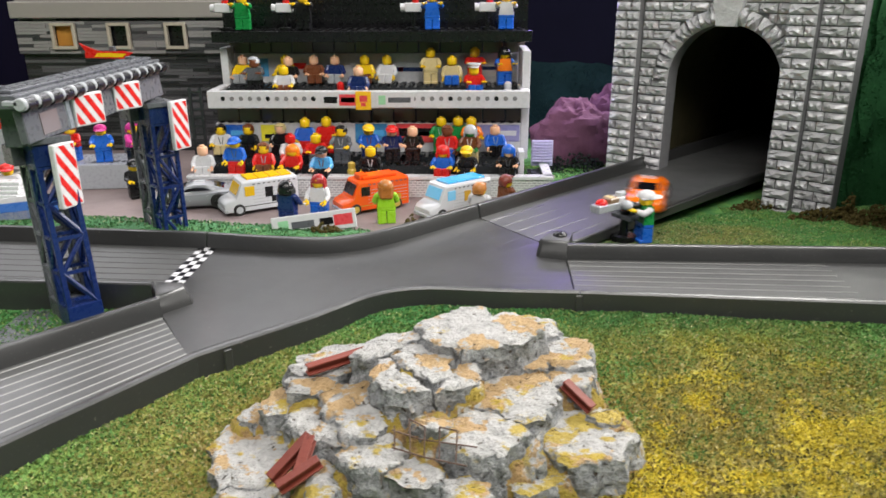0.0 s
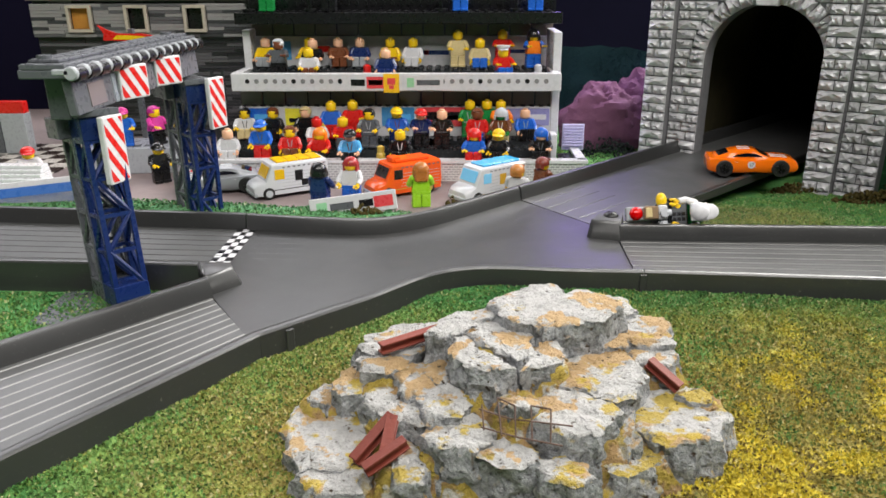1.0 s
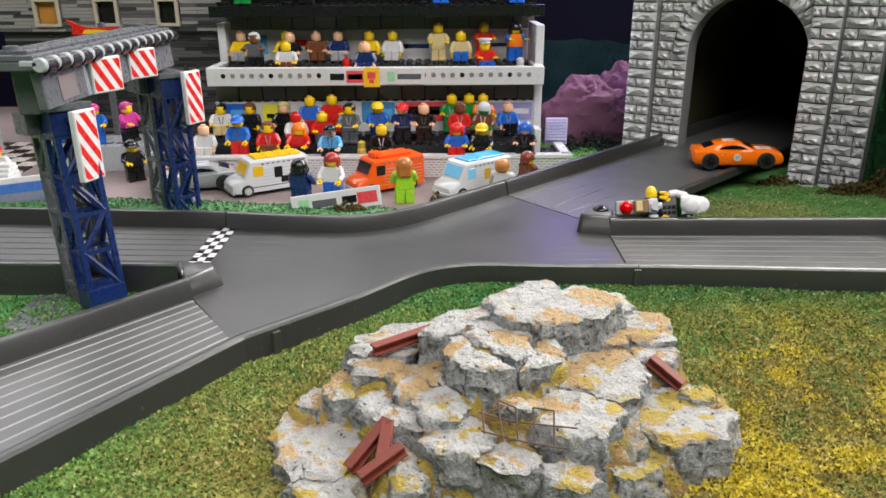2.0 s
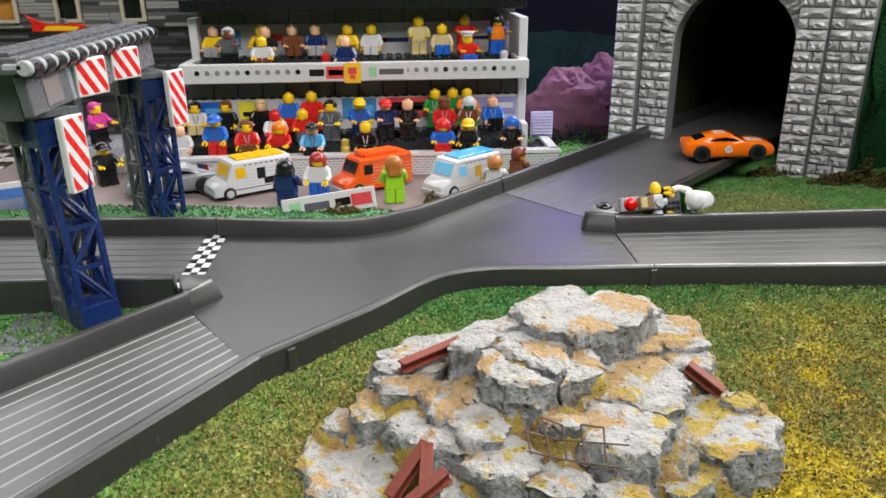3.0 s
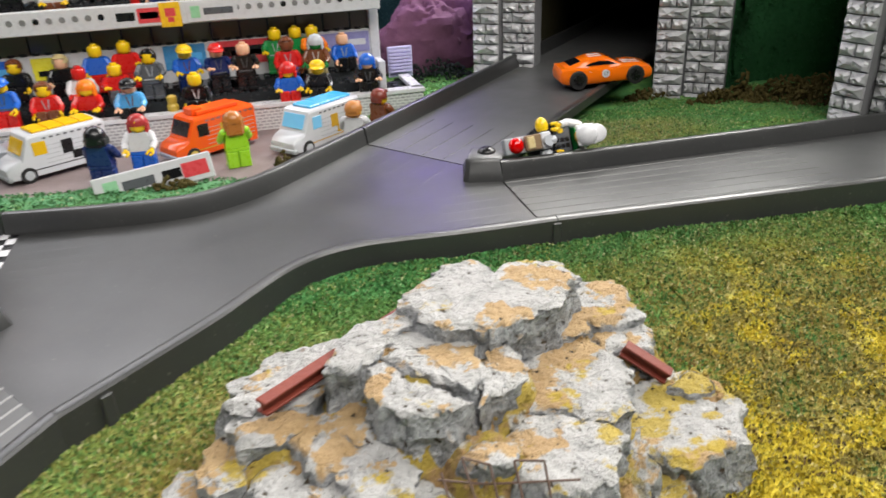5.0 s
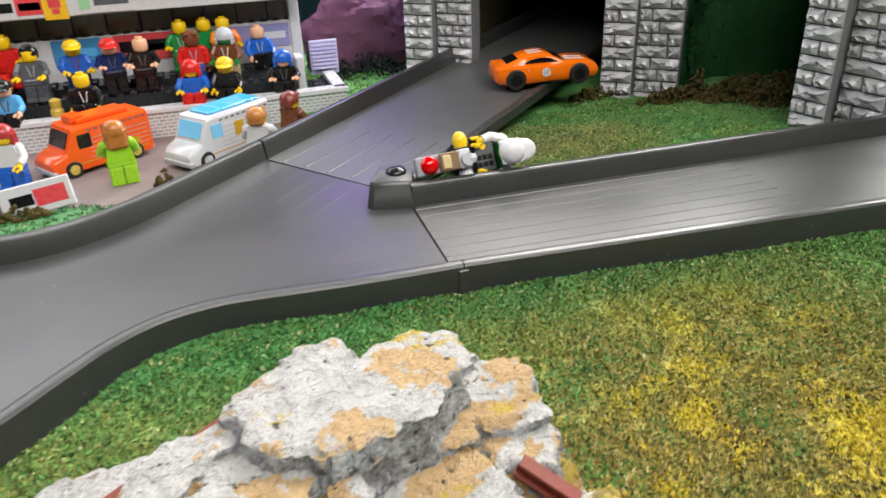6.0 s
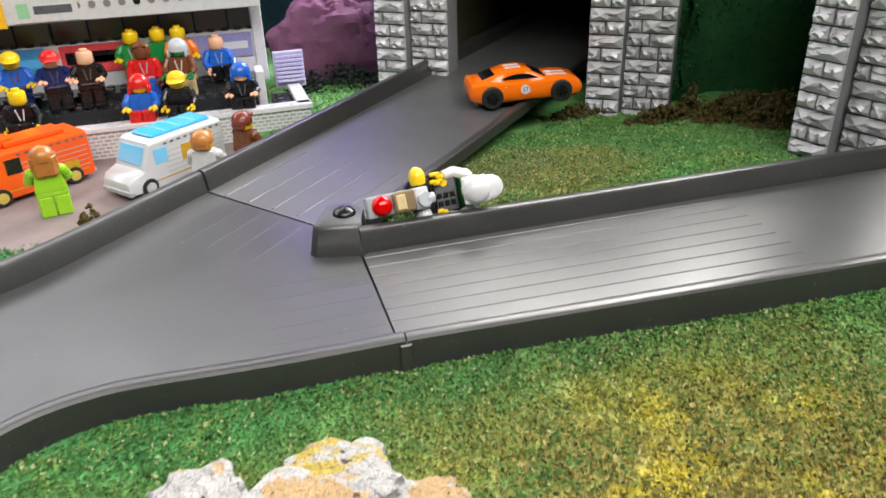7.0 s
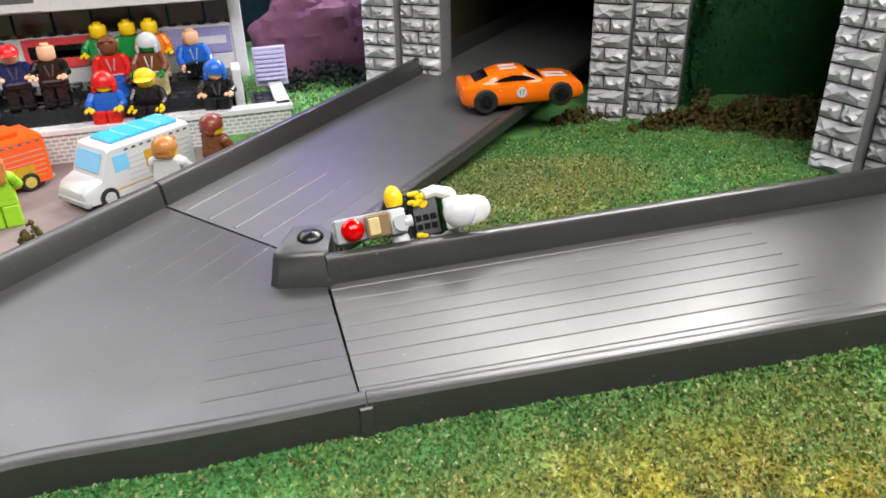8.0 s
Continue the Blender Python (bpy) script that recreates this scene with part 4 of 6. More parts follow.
# ---- toy figures: one plain mesh each ----
def figure(label, m, torso, legs, head=YELLOW, arms=None, top=None, top_mat=None, sit=False, group="spectators", reach=35, grips=None, belt=None):
    """A moulded toy figure facing -y, 4 cm high, with a plain head."""
    gf = Geo(legs)
    gf.turn = Matrix.Scale(0.88, 4)
    arms, grips = arms or torso, grips or head
    lift = -0.75 if sit else 0.0
    for s in (-1, 1):
        if sit:
            gf.box(s * 0.39, -0.35, 0.4, 0.74, 1.5, 0.78, 0.1)
            gf.box(s * 0.39, -1.05, 0.55, 0.74, 0.3, 1.0, 0.08)
        else:
            gf.box(s * 0.39, 0, 0.62, 0.74, 0.78, 1.0, 0.07)
            gf.box(s * 0.39, -0.12, 0.13, 0.74, 1.0, 0.26, 0.06)
    gf.box(0, 0, 1.25 + lift, 1.56, 0.76, 0.3, 0.06)
    gf.use(torso)
    z0, z1 = 1.4 + lift, 2.65 + lift
    b, t = 0.78, 0.56
    vs = [(-b, -0.38, z0), (b, -0.38, z0), (b, 0.38, z0), (-b, 0.38, z0), (-t, -0.36, z1), (t, -0.36, z1), (t, 0.36, z1), (-t, 0.36, z1)]
    gf.put(vs, [(3, 2, 1, 0), (4, 5, 6, 7), (0, 1, 5, 4), (1, 2, 6, 5), (2, 3, 7, 6), (3, 0, 4, 7)])
    if belt:
        gf.use(belt)
        gf.box(0, -0.385, z0 + 0.1, 1.1, 0.05, 0.12, 0.02)
        for s in (-1, 1):
            gf.box(s * 0.16, -0.37, z0 + 0.72, 0.09, 0.05, 0.75, 0.02, Matrix.Rotation(s * 0.2, 4, "Y"))
    for s in (-1, 1):
        gf.use(arms)
        gf.ball(s * 0.68, 0, z1 - 0.22, 0.27, 0.27, 0.26, 10, 6)
        a = radians(reach)
        elbow = (s * 0.95, -0.55 * math.sin(a), z1 - 0.25 - 0.6 * math.cos(a))
        wrist = (s * 0.85, elbow[1] - 0.55 * math.sin(a + 0.5), elbow[2] - 0.55 * math.cos(a + 0.5))
        gf.cyl((s * 0.72, 0, z1 - 0.2), elbow, 0.26, 0.23, 10)
        gf.ball(*elbow, 0.235, 0.235, 0.235, 10, 6)
        gf.cyl(elbow, wrist, 0.23, 0.2, 10)
        gf.use(grips)
        d = (Vector(wrist) - Vector(elbow)).normalized()
        w = Vector(wrist)
        gf.cyl(w, w + d * 0.18, 0.12, n=8)
        q = d.to_track_quat("Z", "Y").to_matrix().to_4x4()
        for k in range(6):
            ang = radians(-40 + k * 52)
            c0 = w + d * 0.38
            off = q @ Vector((0.2 * math.sin(ang + 1.2), 0, 0.2 * math.cos(ang + 1.2)))
            gf.box(c0.x + off.x, c0.y + off.y, c0.z + off.z, 0.17, 0.3, 0.17, 0.05)
    gf.use(head)
    at_head = Matrix.Translation((0, 0, z1))
    gf.lathe([(0.3, -0.02), (0.3, 0.08), (0.44, 0.1), (0.51, 0.2), (0.51, 0.72), (0.44, 0.84), (0.25, 0.86), (0.25, 1.0), (0.22, 1.03)], 16, at_head)
    hz = z1 + 0.5
    if top:
        gf.use(top_mat)
        if top == "hair":
            gf.ball(0, 0.1, hz + 0.05, 0.62, 0.6, 0.58, 14, 8, -0.15)
            gf.box(0, 0.42, hz - 0.05, 1.0, 0.35, 0.75, 0.15)
            gf.box(0, -0.38, hz + 0.38, 0.9, 0.25, 0.2, 0.08)
        elif top == "long":
            gf.ball(0, 0.1, hz + 0.05, 0.66, 0.64, 0.62, 14, 8, -0.2)
            gf.box(0, 0.45, hz - 0.35, 1.15, 0.38, 1.2, 0.16)
            for s in (-1, 1):
                gf.box(s * 0.55, 0.1, hz - 0.2, 0.2, 0.7, 0.8, 0.08)
        elif top == "helmet":
            gf.ball(0, 0.05, hz + 0.02, 0.68, 0.68, 0.68, 16, 8, -0.2)
            gf.box(0, 0.4, hz - 0.25, 1.1, 0.5, 0.6, 0.18)
            for s in (-1, 1):
                gf.box(s * 0.55, 0.0, hz - 0.25, 0.22, 0.9, 0.55, 0.1)
        elif top in ("cap", "backcap"):
            s = -1 if top == "cap" else 1
            gf.ball(0, 0, hz + 0.12, 0.62, 0.62, 0.5, 16, 8, 0)
            gf.box(0, 0, hz + 0.07, 1.15, 1.1, 0.14, 0.06)
            gf.ball(0, s * 0.62, hz + 0.08, 0.52, 0.62, 0.12, 16, 5, -0.4)
        elif top == "flat":
            gf.lathe([(0.55, 0.25), (0.56, 0.42), (0.7, 0.55), (0.68, 0.68), (0.3, 0.72)], 16, Matrix.Translation((0, 0, hz)))
            gf.box(0, -0.5, hz + 0.28, 0.8, 0.4, 0.07, 0.03)
    return thing("toy_figure", m, label, "toy figure", group, geo=gf)


# ---- the stand ----
def white_panel_material():
    mat, n, l, b = nodes("grey_brick_print")
    br = n.new("ShaderNodeTexBrick")
    co = n.new("ShaderNodeTexCoord")
    mp = n.new("ShaderNodeMapping")
    mp.inputs["Rotation"].default_value = (radians(90), 0, 0)
    l.new(co.outputs["Object"], mp.inputs[0])
    l.new(mp.outputs[0], br.inputs["Vector"])
    br.inputs["Scale"].default_value = 110
    br.inputs["Color1"].default_value, br.inputs["Color2"].default_value, br.inputs["Mortar"].default_value = (0.3, 0.3, 0.31, 1), (0.4, 0.4, 0.42, 1), (0.62, 0.62, 0.62, 1)
    br.inputs["Mortar Size"].default_value = 0.05
    l.new(br.outputs["Color"], b.inputs["Base Color"])
    b.inputs["Roughness"].default_value = 0.35
    return mat


PRINT = white_panel_material()
OFFWHITE = plastic((0.72, 0.72, 0.7), 0.35)
LILAC = plastic((0.55, 0.52, 0.8))
X0, X1 = -18.3, 9.9


def studs(gs, x0, x1, y0, y1, z, step=0.8):
    nx, ny = int((x1 - x0) / step), max(1, int((y1 - y0) / step))
    for i in range(nx):
        for j in range(ny):
            gs.cyl((x0 + (i + 0.5) * step, y0 + (j + 0.5) * step, z), (x0 + (i + 0.5) * step, y0 + (j + 0.5) * step, z + 0.17), 0.24, n=8)


stand = thing("spectator_stand", Matrix(), "white and dark grey toy brick spectator stand in three tiers", "stand")
g = Geo(PRINT)
g.box((-19.0 + 11.6) / 2, 62.3, -1.2, 30.6, 0.5, 1.5)
part("front_wall", g, stand, "grey brick-patterned front wall")
g = Geo(WHITE)
g.box((-19.0 + 11.7) / 2, 62.4, -0.3, 30.8, 0.9, 0.3, 0.04)
part("coping", g, stand, "white smooth coping")
g = Geo(WHITE)
g.box(11.3, 64.6, -0.3, 0.8, 4.5, 0.3, 0.04)
part("coping", g, stand, "white smooth coping")
g = Geo(PRINT)
g.box(11.4, 64.6, -1.2, 0.5, 4.2, 1.5)
part("side_wall", g, stand)
for y0, y1, z in ((62.6, 65.0, -0.6), (65.0, 67.0, 0.0), (67.0, 69.0, 0.4)):
    g = Geo(STUDS)
    g.box((X0 + 9.5) / 2, (y0 + y1) / 2, (z - 2) / 2, 27.8, y1 - y0, z + 2)
    studs(g, X0, 9.4, y0, y1, z)
    tagged(part("tier", g, stand, "dark grey studded tier"), kind="")
g = Geo(STUDS)
g.box(10.6, 64.6, -0.9, 1.6, 4.0, 0.6)
studs(g, 9.8, 11.4, 62.8, 66.4, -0.6)
part("tier", g, stand, "dark grey studded tier")
g = Geo(WHITE)
g.box(-4.3, 69.2, 1.7, 28.2, 0.5, 2.7, 0.04)
part("back_wall", g, stand, "white back wall hung with posters")
g = Geo(STUDS)
for i in range(35):
    g.cyl((X0 + 0.4 + i * 0.8, 69.2, 3.05), (X0 + 0.4 + i * 0.8, 69.2, 3.22), 0.24, n=8)
tagged(part("studs", g, stand), kind="stuff")
for i in range(14):
    g = Geo(SMOKE)
    g.box(X0 + 1.0 + i * 2.02, 69.5, 3.95, 1.94, 0.5, 1.85, 0.06)
    part("window_panel", g, stand, "smoky translucent brick panel")
for x in (X0 - 0.05, X1 - 0.4):
    g = Geo(WHITE)
    deep = 5.6 if x > 0 else 2.0
    g.box(x + 0.2, 74.4 - deep / 2, 4.6, 0.7, deep, 9.6, 0.05)
    part("end_wall", g, stand, "white end wall")
g = Geo(WHITE)
g.box(9.1, 64.4, 0.55, 0.5, 1.6, 2.1, 0.05)
part("end_post", g, stand)
g = Geo(WHITE)
g.box((X0 + X1) / 2, 67.5, 5.4, X1 - X0 + 0.1, 0.7, 1.5, 0.05)
beam = part("hole_beam", g, stand, "white beam pierced by a row of round holes")
g = Geo(WHITE)
g.box(X0 + 0.4, 69.4, 6.05, 0.8, 4.0, 0.3, 0.04)
part("ledge_end", g, stand)
g = Geo(WHITE)
g.box(X1 - 0.4, 69.4, 6.05, 0.8, 4.0, 0.3, 0.04)
part("ledge_end", g, stand)
# flat dark discs stand for the shaded insides of the beam's openings
HOLE = rough_paint("beam_hole_shade", (0.1, 0.1, 0.1), (0.3, 0.3, 0.3), 500, 0.6)
for i in list(range(13)) + list(range(20, 33)):
    g = Geo(HOLE if i % 5 else BLACK)
    x = X0 + 1.35 + i * 0.8
    g.cyl((x, 67.16, 5.5), (x, 67.135, 5.5), 0.2, n=14)
    part("hole_disc", g, beam)
    g = Geo(WHITE)
    g.lathe([(0.27, 0), (0.27, 0.03), (0.21, 0.03), (0.21, 0.0)], 14, Matrix.Translation((x, 67.15, 5.5)) @ Matrix.Rotation(radians(90), 4, "X"))
    part("hole_rim", g, beam)
for y0, y1, z in ((67.9, 71.0, 5.35), (71.0, 74.5, 5.95)):
    g = Geo(STUDS)
    g.box((X0 + X1) / 2, (y0 + y1) / 2, z - 0.3, 27.4, y1 - y0, 0.6)
    studs(g, X0 + 0.4, X1 - 0.4, y0, y1, z)
    part("tier", g, stand, "dark grey studded tier")
g = Geo(WHITE)
g.box((X0 + X1) / 2, 74.8, 7.3, 27.6, 0.5, 2.8, 0.04)
part("back_wall", g, stand, "white back wall hung with posters")
for i in range(14):
    g = Geo(SMOKE)
    g.box(X0 + 1.0 + i * 2.02, 75.0, 9.5, 1.94, 0.5, 1.7, 0.06)
    part("window_panel", g, stand, "smoky translucent brick panel")
g = Geo(BLACK)
g.box((X0 + X1) / 2, 71.4, 10.45, X1 - X0 + 0.8, 0.8, 0.95, 0.05)
part("roof_beam", g, stand, "black roof beam")
g = Geo(BLACK)
g.box((X0 + X1) / 2, 73.6, 10.6, X1 - X0, 3.8, 0.5)
studs(g, X0, X1, 71.8, 75.5, 10.85)
part("tier", g, stand, "black studded upper tier")
g = Geo(BLACK)
g.box((X0 + X1) / 2, 75.8, 12.4, X1 - X0 + 0.6, 0.8, 3.4)
for i in range(33):
    for k in range(3):
        g.cyl((X0 + 0.8 + i * 0.83, 75.4, 11.6 + k * 0.9), (X0 + 0.8 + i * 0.83, 75.22, 11.6 + k * 0.9), 0.24, n=8)
part("back_wall", g, stand, "black studded back wall")


def poster(x, y, z, w_, h, back, bars, label):
    """A printed card: a coloured ground with plain bars for its print."""
    ob = thing("poster", at(x, y, z), label, "poster", "posters on the stand")
    gp = Geo(back)
    gp.box(0, 0, 0, w_, 0.05, h, 0.01)
    part("card", gp, ob)
    for bx, bz, bw, bh, mat in bars:
        gp = Geo(mat)
        gp.box(bx * w_, -0.03, bz * h, bw * w_, 0.02, bh * h)
        part("print", gp, ob)
    return ob


SOFTRED = plastic((0.7, 0.07, 0.08))
PALEGREEN = plastic((0.3, 0.6, 0.35))
poster(-6.7, 67.1, 5.4, 3.3, 1.35, WHITE, [(-0.22, 0, 0.36, 0.4, BLACK), (0.24, 0, 0.46, 0.72, SOFTRED), (0.24, 0, 0.36, 0.32, WHITE)], "white card with a dark word and a red rounded block")
poster(-4.55, 67.06, 5.35, 1.35, 1.6, plastic((0.85, 0.5, 0.02)), [(0, 0.1, 0.5, 0.34, SOFTRED), (0, -0.2, 0.3, 0.2, SOFTRED)], "orange-yellow sticker with a red emblem")
poster(-1.8, 67.1, 5.4, 3.4, 1.3, WHITE, [(-0.33, 0, 0.18, 0.6, PALEGREEN), (0.12, 0, 0.58, 0.34, DGREY)], "white card with a green cross shape and a grey word")
poster(-13.2, 68.9, 2.15, 2.2, 1.5, plastic((0.8, 0.72, 0.05)), [(0, -0.2, 0.7, 0.25, BLACK)], "yellow poster with a dark line of print")
poster(-16.4, 68.9, 2.15, 2.3, 1.5, BLUE, [(0, 0, 0.6, 0.3, SKYBLUE)], "blue poster on the white wall")
poster(-4.2, 68.9, 2.15, 2.9, 1.7, plastic((0.06, 0.25, 0.5)), [(0.1, 0, 0.6, 0.3, SKYBLUE)], "blue poster on the white wall")
poster(0.0, 68.9, 2.15, 3.9, 1.7, SOFTRED, [(0, 0.05, 0.86, 0.42, BLACK), (0.05, -0.02, 0.6, 0.2, WHITE)], "red poster with a black band of print")
poster(7.3, 68.9, 2.15, 3.9, 1.5, plastic((0.28, 0.27, 0.5)), [(0.22, 0, 0.42, 0.3, WHITE)], "violet-grey poster with a white word")
poster(-15.8, 74.5, 7.4, 2.4, 1.7, SKYBLUE, [(0, 0, 0.4, 0.4, WHITE)], "pale blue poster behind the upper seats")
poster(-10.9, 74.5, 7.4, 3.4, 1.4, WHITE, [(-0.2, 0.1, 0.4, 0.4, RED), (0.2, -0.1, 0.4, 0.25, DGREY)], "white poster with red and grey print")
poster(-1.0, 74.5, 7.2, 4.2, 1.4, WHITE, [(0, 0, 0.6, 0.28, NAVY), (-0.2, 0, 0.1, 0.3, RED)], "white poster with a navy bar")
poster(7.2, 74.5, 7.3, 4.0, 1.5, OFFWHITE, [(-0.1, 0, 0.7, 0.22, NAVY)], "white poster with a navy bar")

steps_ = thing("stair_panel", at(11.2, 66.9, -0.3), "pale lilac grooved plastic slope beside the stand", "panel")
for i in range(8):
    g = Geo(LILAC)
    g.box(0, 0.05 * i, 0.35 + i * 0.24, 1.7, 0.22, 0.17, 0.03)
    part("slat", g, steps_)
g = Geo(LILAC)
g.box(0, 0.35, 1.0, 1.9, 0.15, 2.3, 0.04)
part("backing", g, steps_)

FLOOR_LOW = lambda y: -0.43 if y < 65 else (0.17 if y < 67 else 0.57)  # noqa: E731
LOW = [
    (-17.6, 67.6, 1, WHITE, TAN, YELLOW, "hair", BLACK, "white-shirted"), (-15.2, 63.6, 0, BLUE, RED, YELLOW, "cap", BLUE, "blue-shirted, red-legged"),
    (-15.1, 67.6, 1, BLACK, BLACK, YELLOW, "hair", BROWN, "black-suited"), (-13.0, 64.4, 1, RED, BROWN, YELLOW, "hair", BROWN, "red-shirted"),
    (-12.3, 68.0, 1, BLACK, BLACK, PEACH, "hair", TAN, "black-suited, fair-haired"), (-10.9, 65.7, 1, WHITE, RED, RED, None, None, "red-headed"),
    (-10.3, 63.5, 1, RED, BLACK, YELLOW, "long", ORANGE, "orange-haired"), (-9.9, 67.4, 0, BLUE, RED, YELLOW, None, None, "blue and red"),
    (-8.7, 65.8, 1, RED, DGREY, YELLOW, None, None, "red-shirted"), (-8.1, 68.0, 0, RED, RED, YELLOW, None, None, "all-red"),
    (-6.4, 65.6, 0, DGREY, DGREY, YELLOW, "hair", BLACK, "grey-overalled"), (-4.1, 66.3, 0, BLUE, NAVY, YELLOW, "cap", YELLOW, "blue-shirted"),
    (-3.6, 63.2, 1, BLACK, BLACK, YELLOW, None, None, "bald black-suited"), (-7.7, 63.0, 1, SKYBLUE, BLACK, PEACH, "cap", BLACK, "sky-blue-shirted, black-capped"),
    (-2.0, 65.7, 0, NAVY, BLACK, PEACH, "cap", RED, "red-capped"), (-0.2, 65.6, 0, BLACK, BLACK, PEACH, None, None, "bald black-suited"),
]
LOW2 = [
    (2.2, 68.1, 0, GREEN, GREEN, YELLOW, None, None, "green-striped"), (2.8, 65.7, 0, RED, BLUE, BROWN, "hair", BROWN, "red-shirted dark-headed"),
    (3.7, 68.3, 0, GREEN, BROWN, YELLOW, None, None, "camouflage-shirted"), (4.9, 68.0, 0, ORANGE, TAN, YELLOW, None, None, "orange-shirted"),
    (4.8, 65.5, 0, BROWN, TAN, GREEN, "helmet", SILVER, "masked, silver-helmeted"), (7.0, 67.6, 1, BLUE, BLACK, PEACH, None, None, "blue-shirted bald"),
    (2.5, 63.1, 1, BLUE, RED, YELLOW, "helmet", RED, "red-helmeted"), (4.5, 63.2, 1, BLACK, BLACK, YELLOW, "cap", YELLOW, "dark-suited"),
    (8.0, 63.4, 1, BLACK, BLACK, PEACH, "helmet", BLUE, "blue-helmeted"), (-18.0, 63.6, 1, WHITE, WHITE, PEACH, None, None, "white-suited"),
]
for x, y, sit, torso, legs, head, top, tm, word in LOW + LOW2:
    figure(f"{word} toy figure {'sitting' if sit else 'standing'} on the lower tier", at(x, y, FLOOR_LOW(y), random.uniform(-14, 14)), torso, legs, head, top=top, top_mat=tm, sit=bool(sit), reach=random.uniform(15, 60), belt=(WHITE, None, DGREY, None, LGREY, BROWN)[int(abs(x * 10)) % 6])
UP = [
    (-16.6, 73.0, 1, YELLOW, LGREY, PEACH, None, None, "yellow-shirted"), (-14.8, 70.2, 0, DGREY, BLACK, BROWN, "hair", SILVER, "grey-haired, dark-suited"),
    (-12.6, 73.2, 1, YELLOW, BROWN, YELLOW, None, None, "yellow"), (-12.0, 71.7, 1, BLACK, BLACK, PEACH, None, None, "dark-suited"),
    (-12.1, 70.0, 1, WHITE, BROWN, YELLOW, None, None, "white-vested"), (-9.9, 73.0, 1, BROWN, BROWN, PEACH, None, None, "brown-shirted"),
    (-7.9, 73.0, 1, NAVY, LGREY, PEACH, None, None, "navy-shirted"), (-5.1, 73.0, 1, YELLOW, BROWN, YELLOW, None, None, "yellow"),
    (-5.2, 69.2, 1, NAVY, NAVY, PEACH, None, None, "bald navy-suited"), (-3.0, 73.0, 1, WHITE, WHITE, YELLOW, None, None, "white-shirted"),
    (1.1, 72.6, 0, TAN, TAN, YELLOW, None, None, "tan-uniformed"), (3.1, 72.0, 1, TAN, BLUE, YELLOW, None, None, "tan-shirted, blue-legged"),
    (5.2, 73.2, 0, RED, RED, YELLOW, None, None, "red-shirted"), (5.1, 70.0, 1, RED, BLUE, YELLOW, "flat", WHITE, "red-shirted, white-capped"),
    (7.9, 71.9, 0, ORANGE, BLUE, YELLOW, "helmet", BLACK, "orange-vested black-hooded"),
]
for x, y, sit, torso, legs, head, top, tm, word in UP:
    figure(f"{word} toy figure {'sitting' if sit else 'standing'} on the upper tier", at(x, y, 5.52 if y < 71 else 6.12, random.uniform(-12, 12)), torso, legs, head, top=top, top_mat=tm, sit=bool(sit), reach=random.uniform(15, 70), arms=BLUE if torso is ORANGE else None)
for x, torso, legs, word in ((-16.0, GREEN, GREEN, "green-suited"), (-10.4, BLACK, BLACK, "black-suited"), (1.3, BLUE, BLUE, "blue-suited"), (8.0, WHITE, BLUE, "white-shirted, blue-legged")):
    figure(f"{word} toy figure standing on the black top tier", at(x, 72.3, 11.02, random.uniform(-10, 10)), torso, legs, reach=80)
    cg = Geo(WHITE)
    cg.box(0, 0, 1.9, 1.5, 0.8, 0.8, 0.08)
    cg.cyl((-0.75, 0, 1.9), (-1.15, 0, 1.9), 0.34, n=12)
    cg.use(RED)
    cg.cyl((0.2, 0, 2.3), (0.2, 0, 2.55), 0.3, n=12)
    cg.use(BLACK)
    cg.cyl((0, 0, 0), (0, 0, 1.5), 0.16, n=8)
    cg.cyl((0, 0, 0), (0, 0, 0.2), 0.6, n=12)
    thing("film_camera", at(x - 1.7, 72.2, 11.02), "white and red toy film camera on a black post", "toy camera", "film cameras on the stand", geo=cg)
for x, y, mat in ((-6.8, 68.9, RED), (8.1, 68.9, WHITE)):
    g = Geo(mat)
    g.lathe([(0.36, 0), (0.38, 0.5), (0.3, 0.62), (0.34, 0.75), (0.34, 1.1), (0.15, 1.25)], 12)
    thing("trophy_doll", at(x, y, 5.5), "tiny single-coloured toy figure on the ledge", "toy figure", geo=g)
g = Geo(plastic((0.5, 0.35, 0.05)))
g.lathe([(0.35, 0), (0.38, 0.6), (0.28, 0.75), (0.32, 0.9), (0.32, 1.2), (0.15, 1.3)], 12)
thing("trophy_doll", at(-5.2, 62.9, -0.43), "tiny gold-coloured toy statuette on the tier", "toy figure", geo=g)

figure("dark-uniformed toy figure with a black helmet standing on the paving", at(-8.8, 54.6, -1.93, 165), NAVY, NAVY, top="helmet", top_mat=BLACK, group="bystanders", grips=WHITE, belt=None)
figure("red-haired toy figure with a white shirt and blue legs", at(-6.8, 56.5, -1.93, -10), WHITE, BLUE, top="long", top_mat=plastic((0.35, 0.03, 0.03)), group="bystanders", belt=None)
figure("lime green toy figure with brown hair seen from behind", at(-1.5, 55.0, -1.93, 190), LIME, LIME, PEACH, top="long", top_mat=HAIR, group="bystanders")
figure("white-shirted toy figure with ginger hair beside the van", at(5.45, 54.5, -1.93, 160), WHITE, WHITE, YELLOW, top="hair", top_mat=plastic((0.5, 0.2, 0.05)), group="bystanders")
figure("brown-suited toy figure with dark red hair behind the track", at(7.5, 56.8, -1.93, 130), BROWN, BROWN, YELLOW, top="hair", top_mat=plastic((0.2, 0.04, 0.025)), group="bystanders")


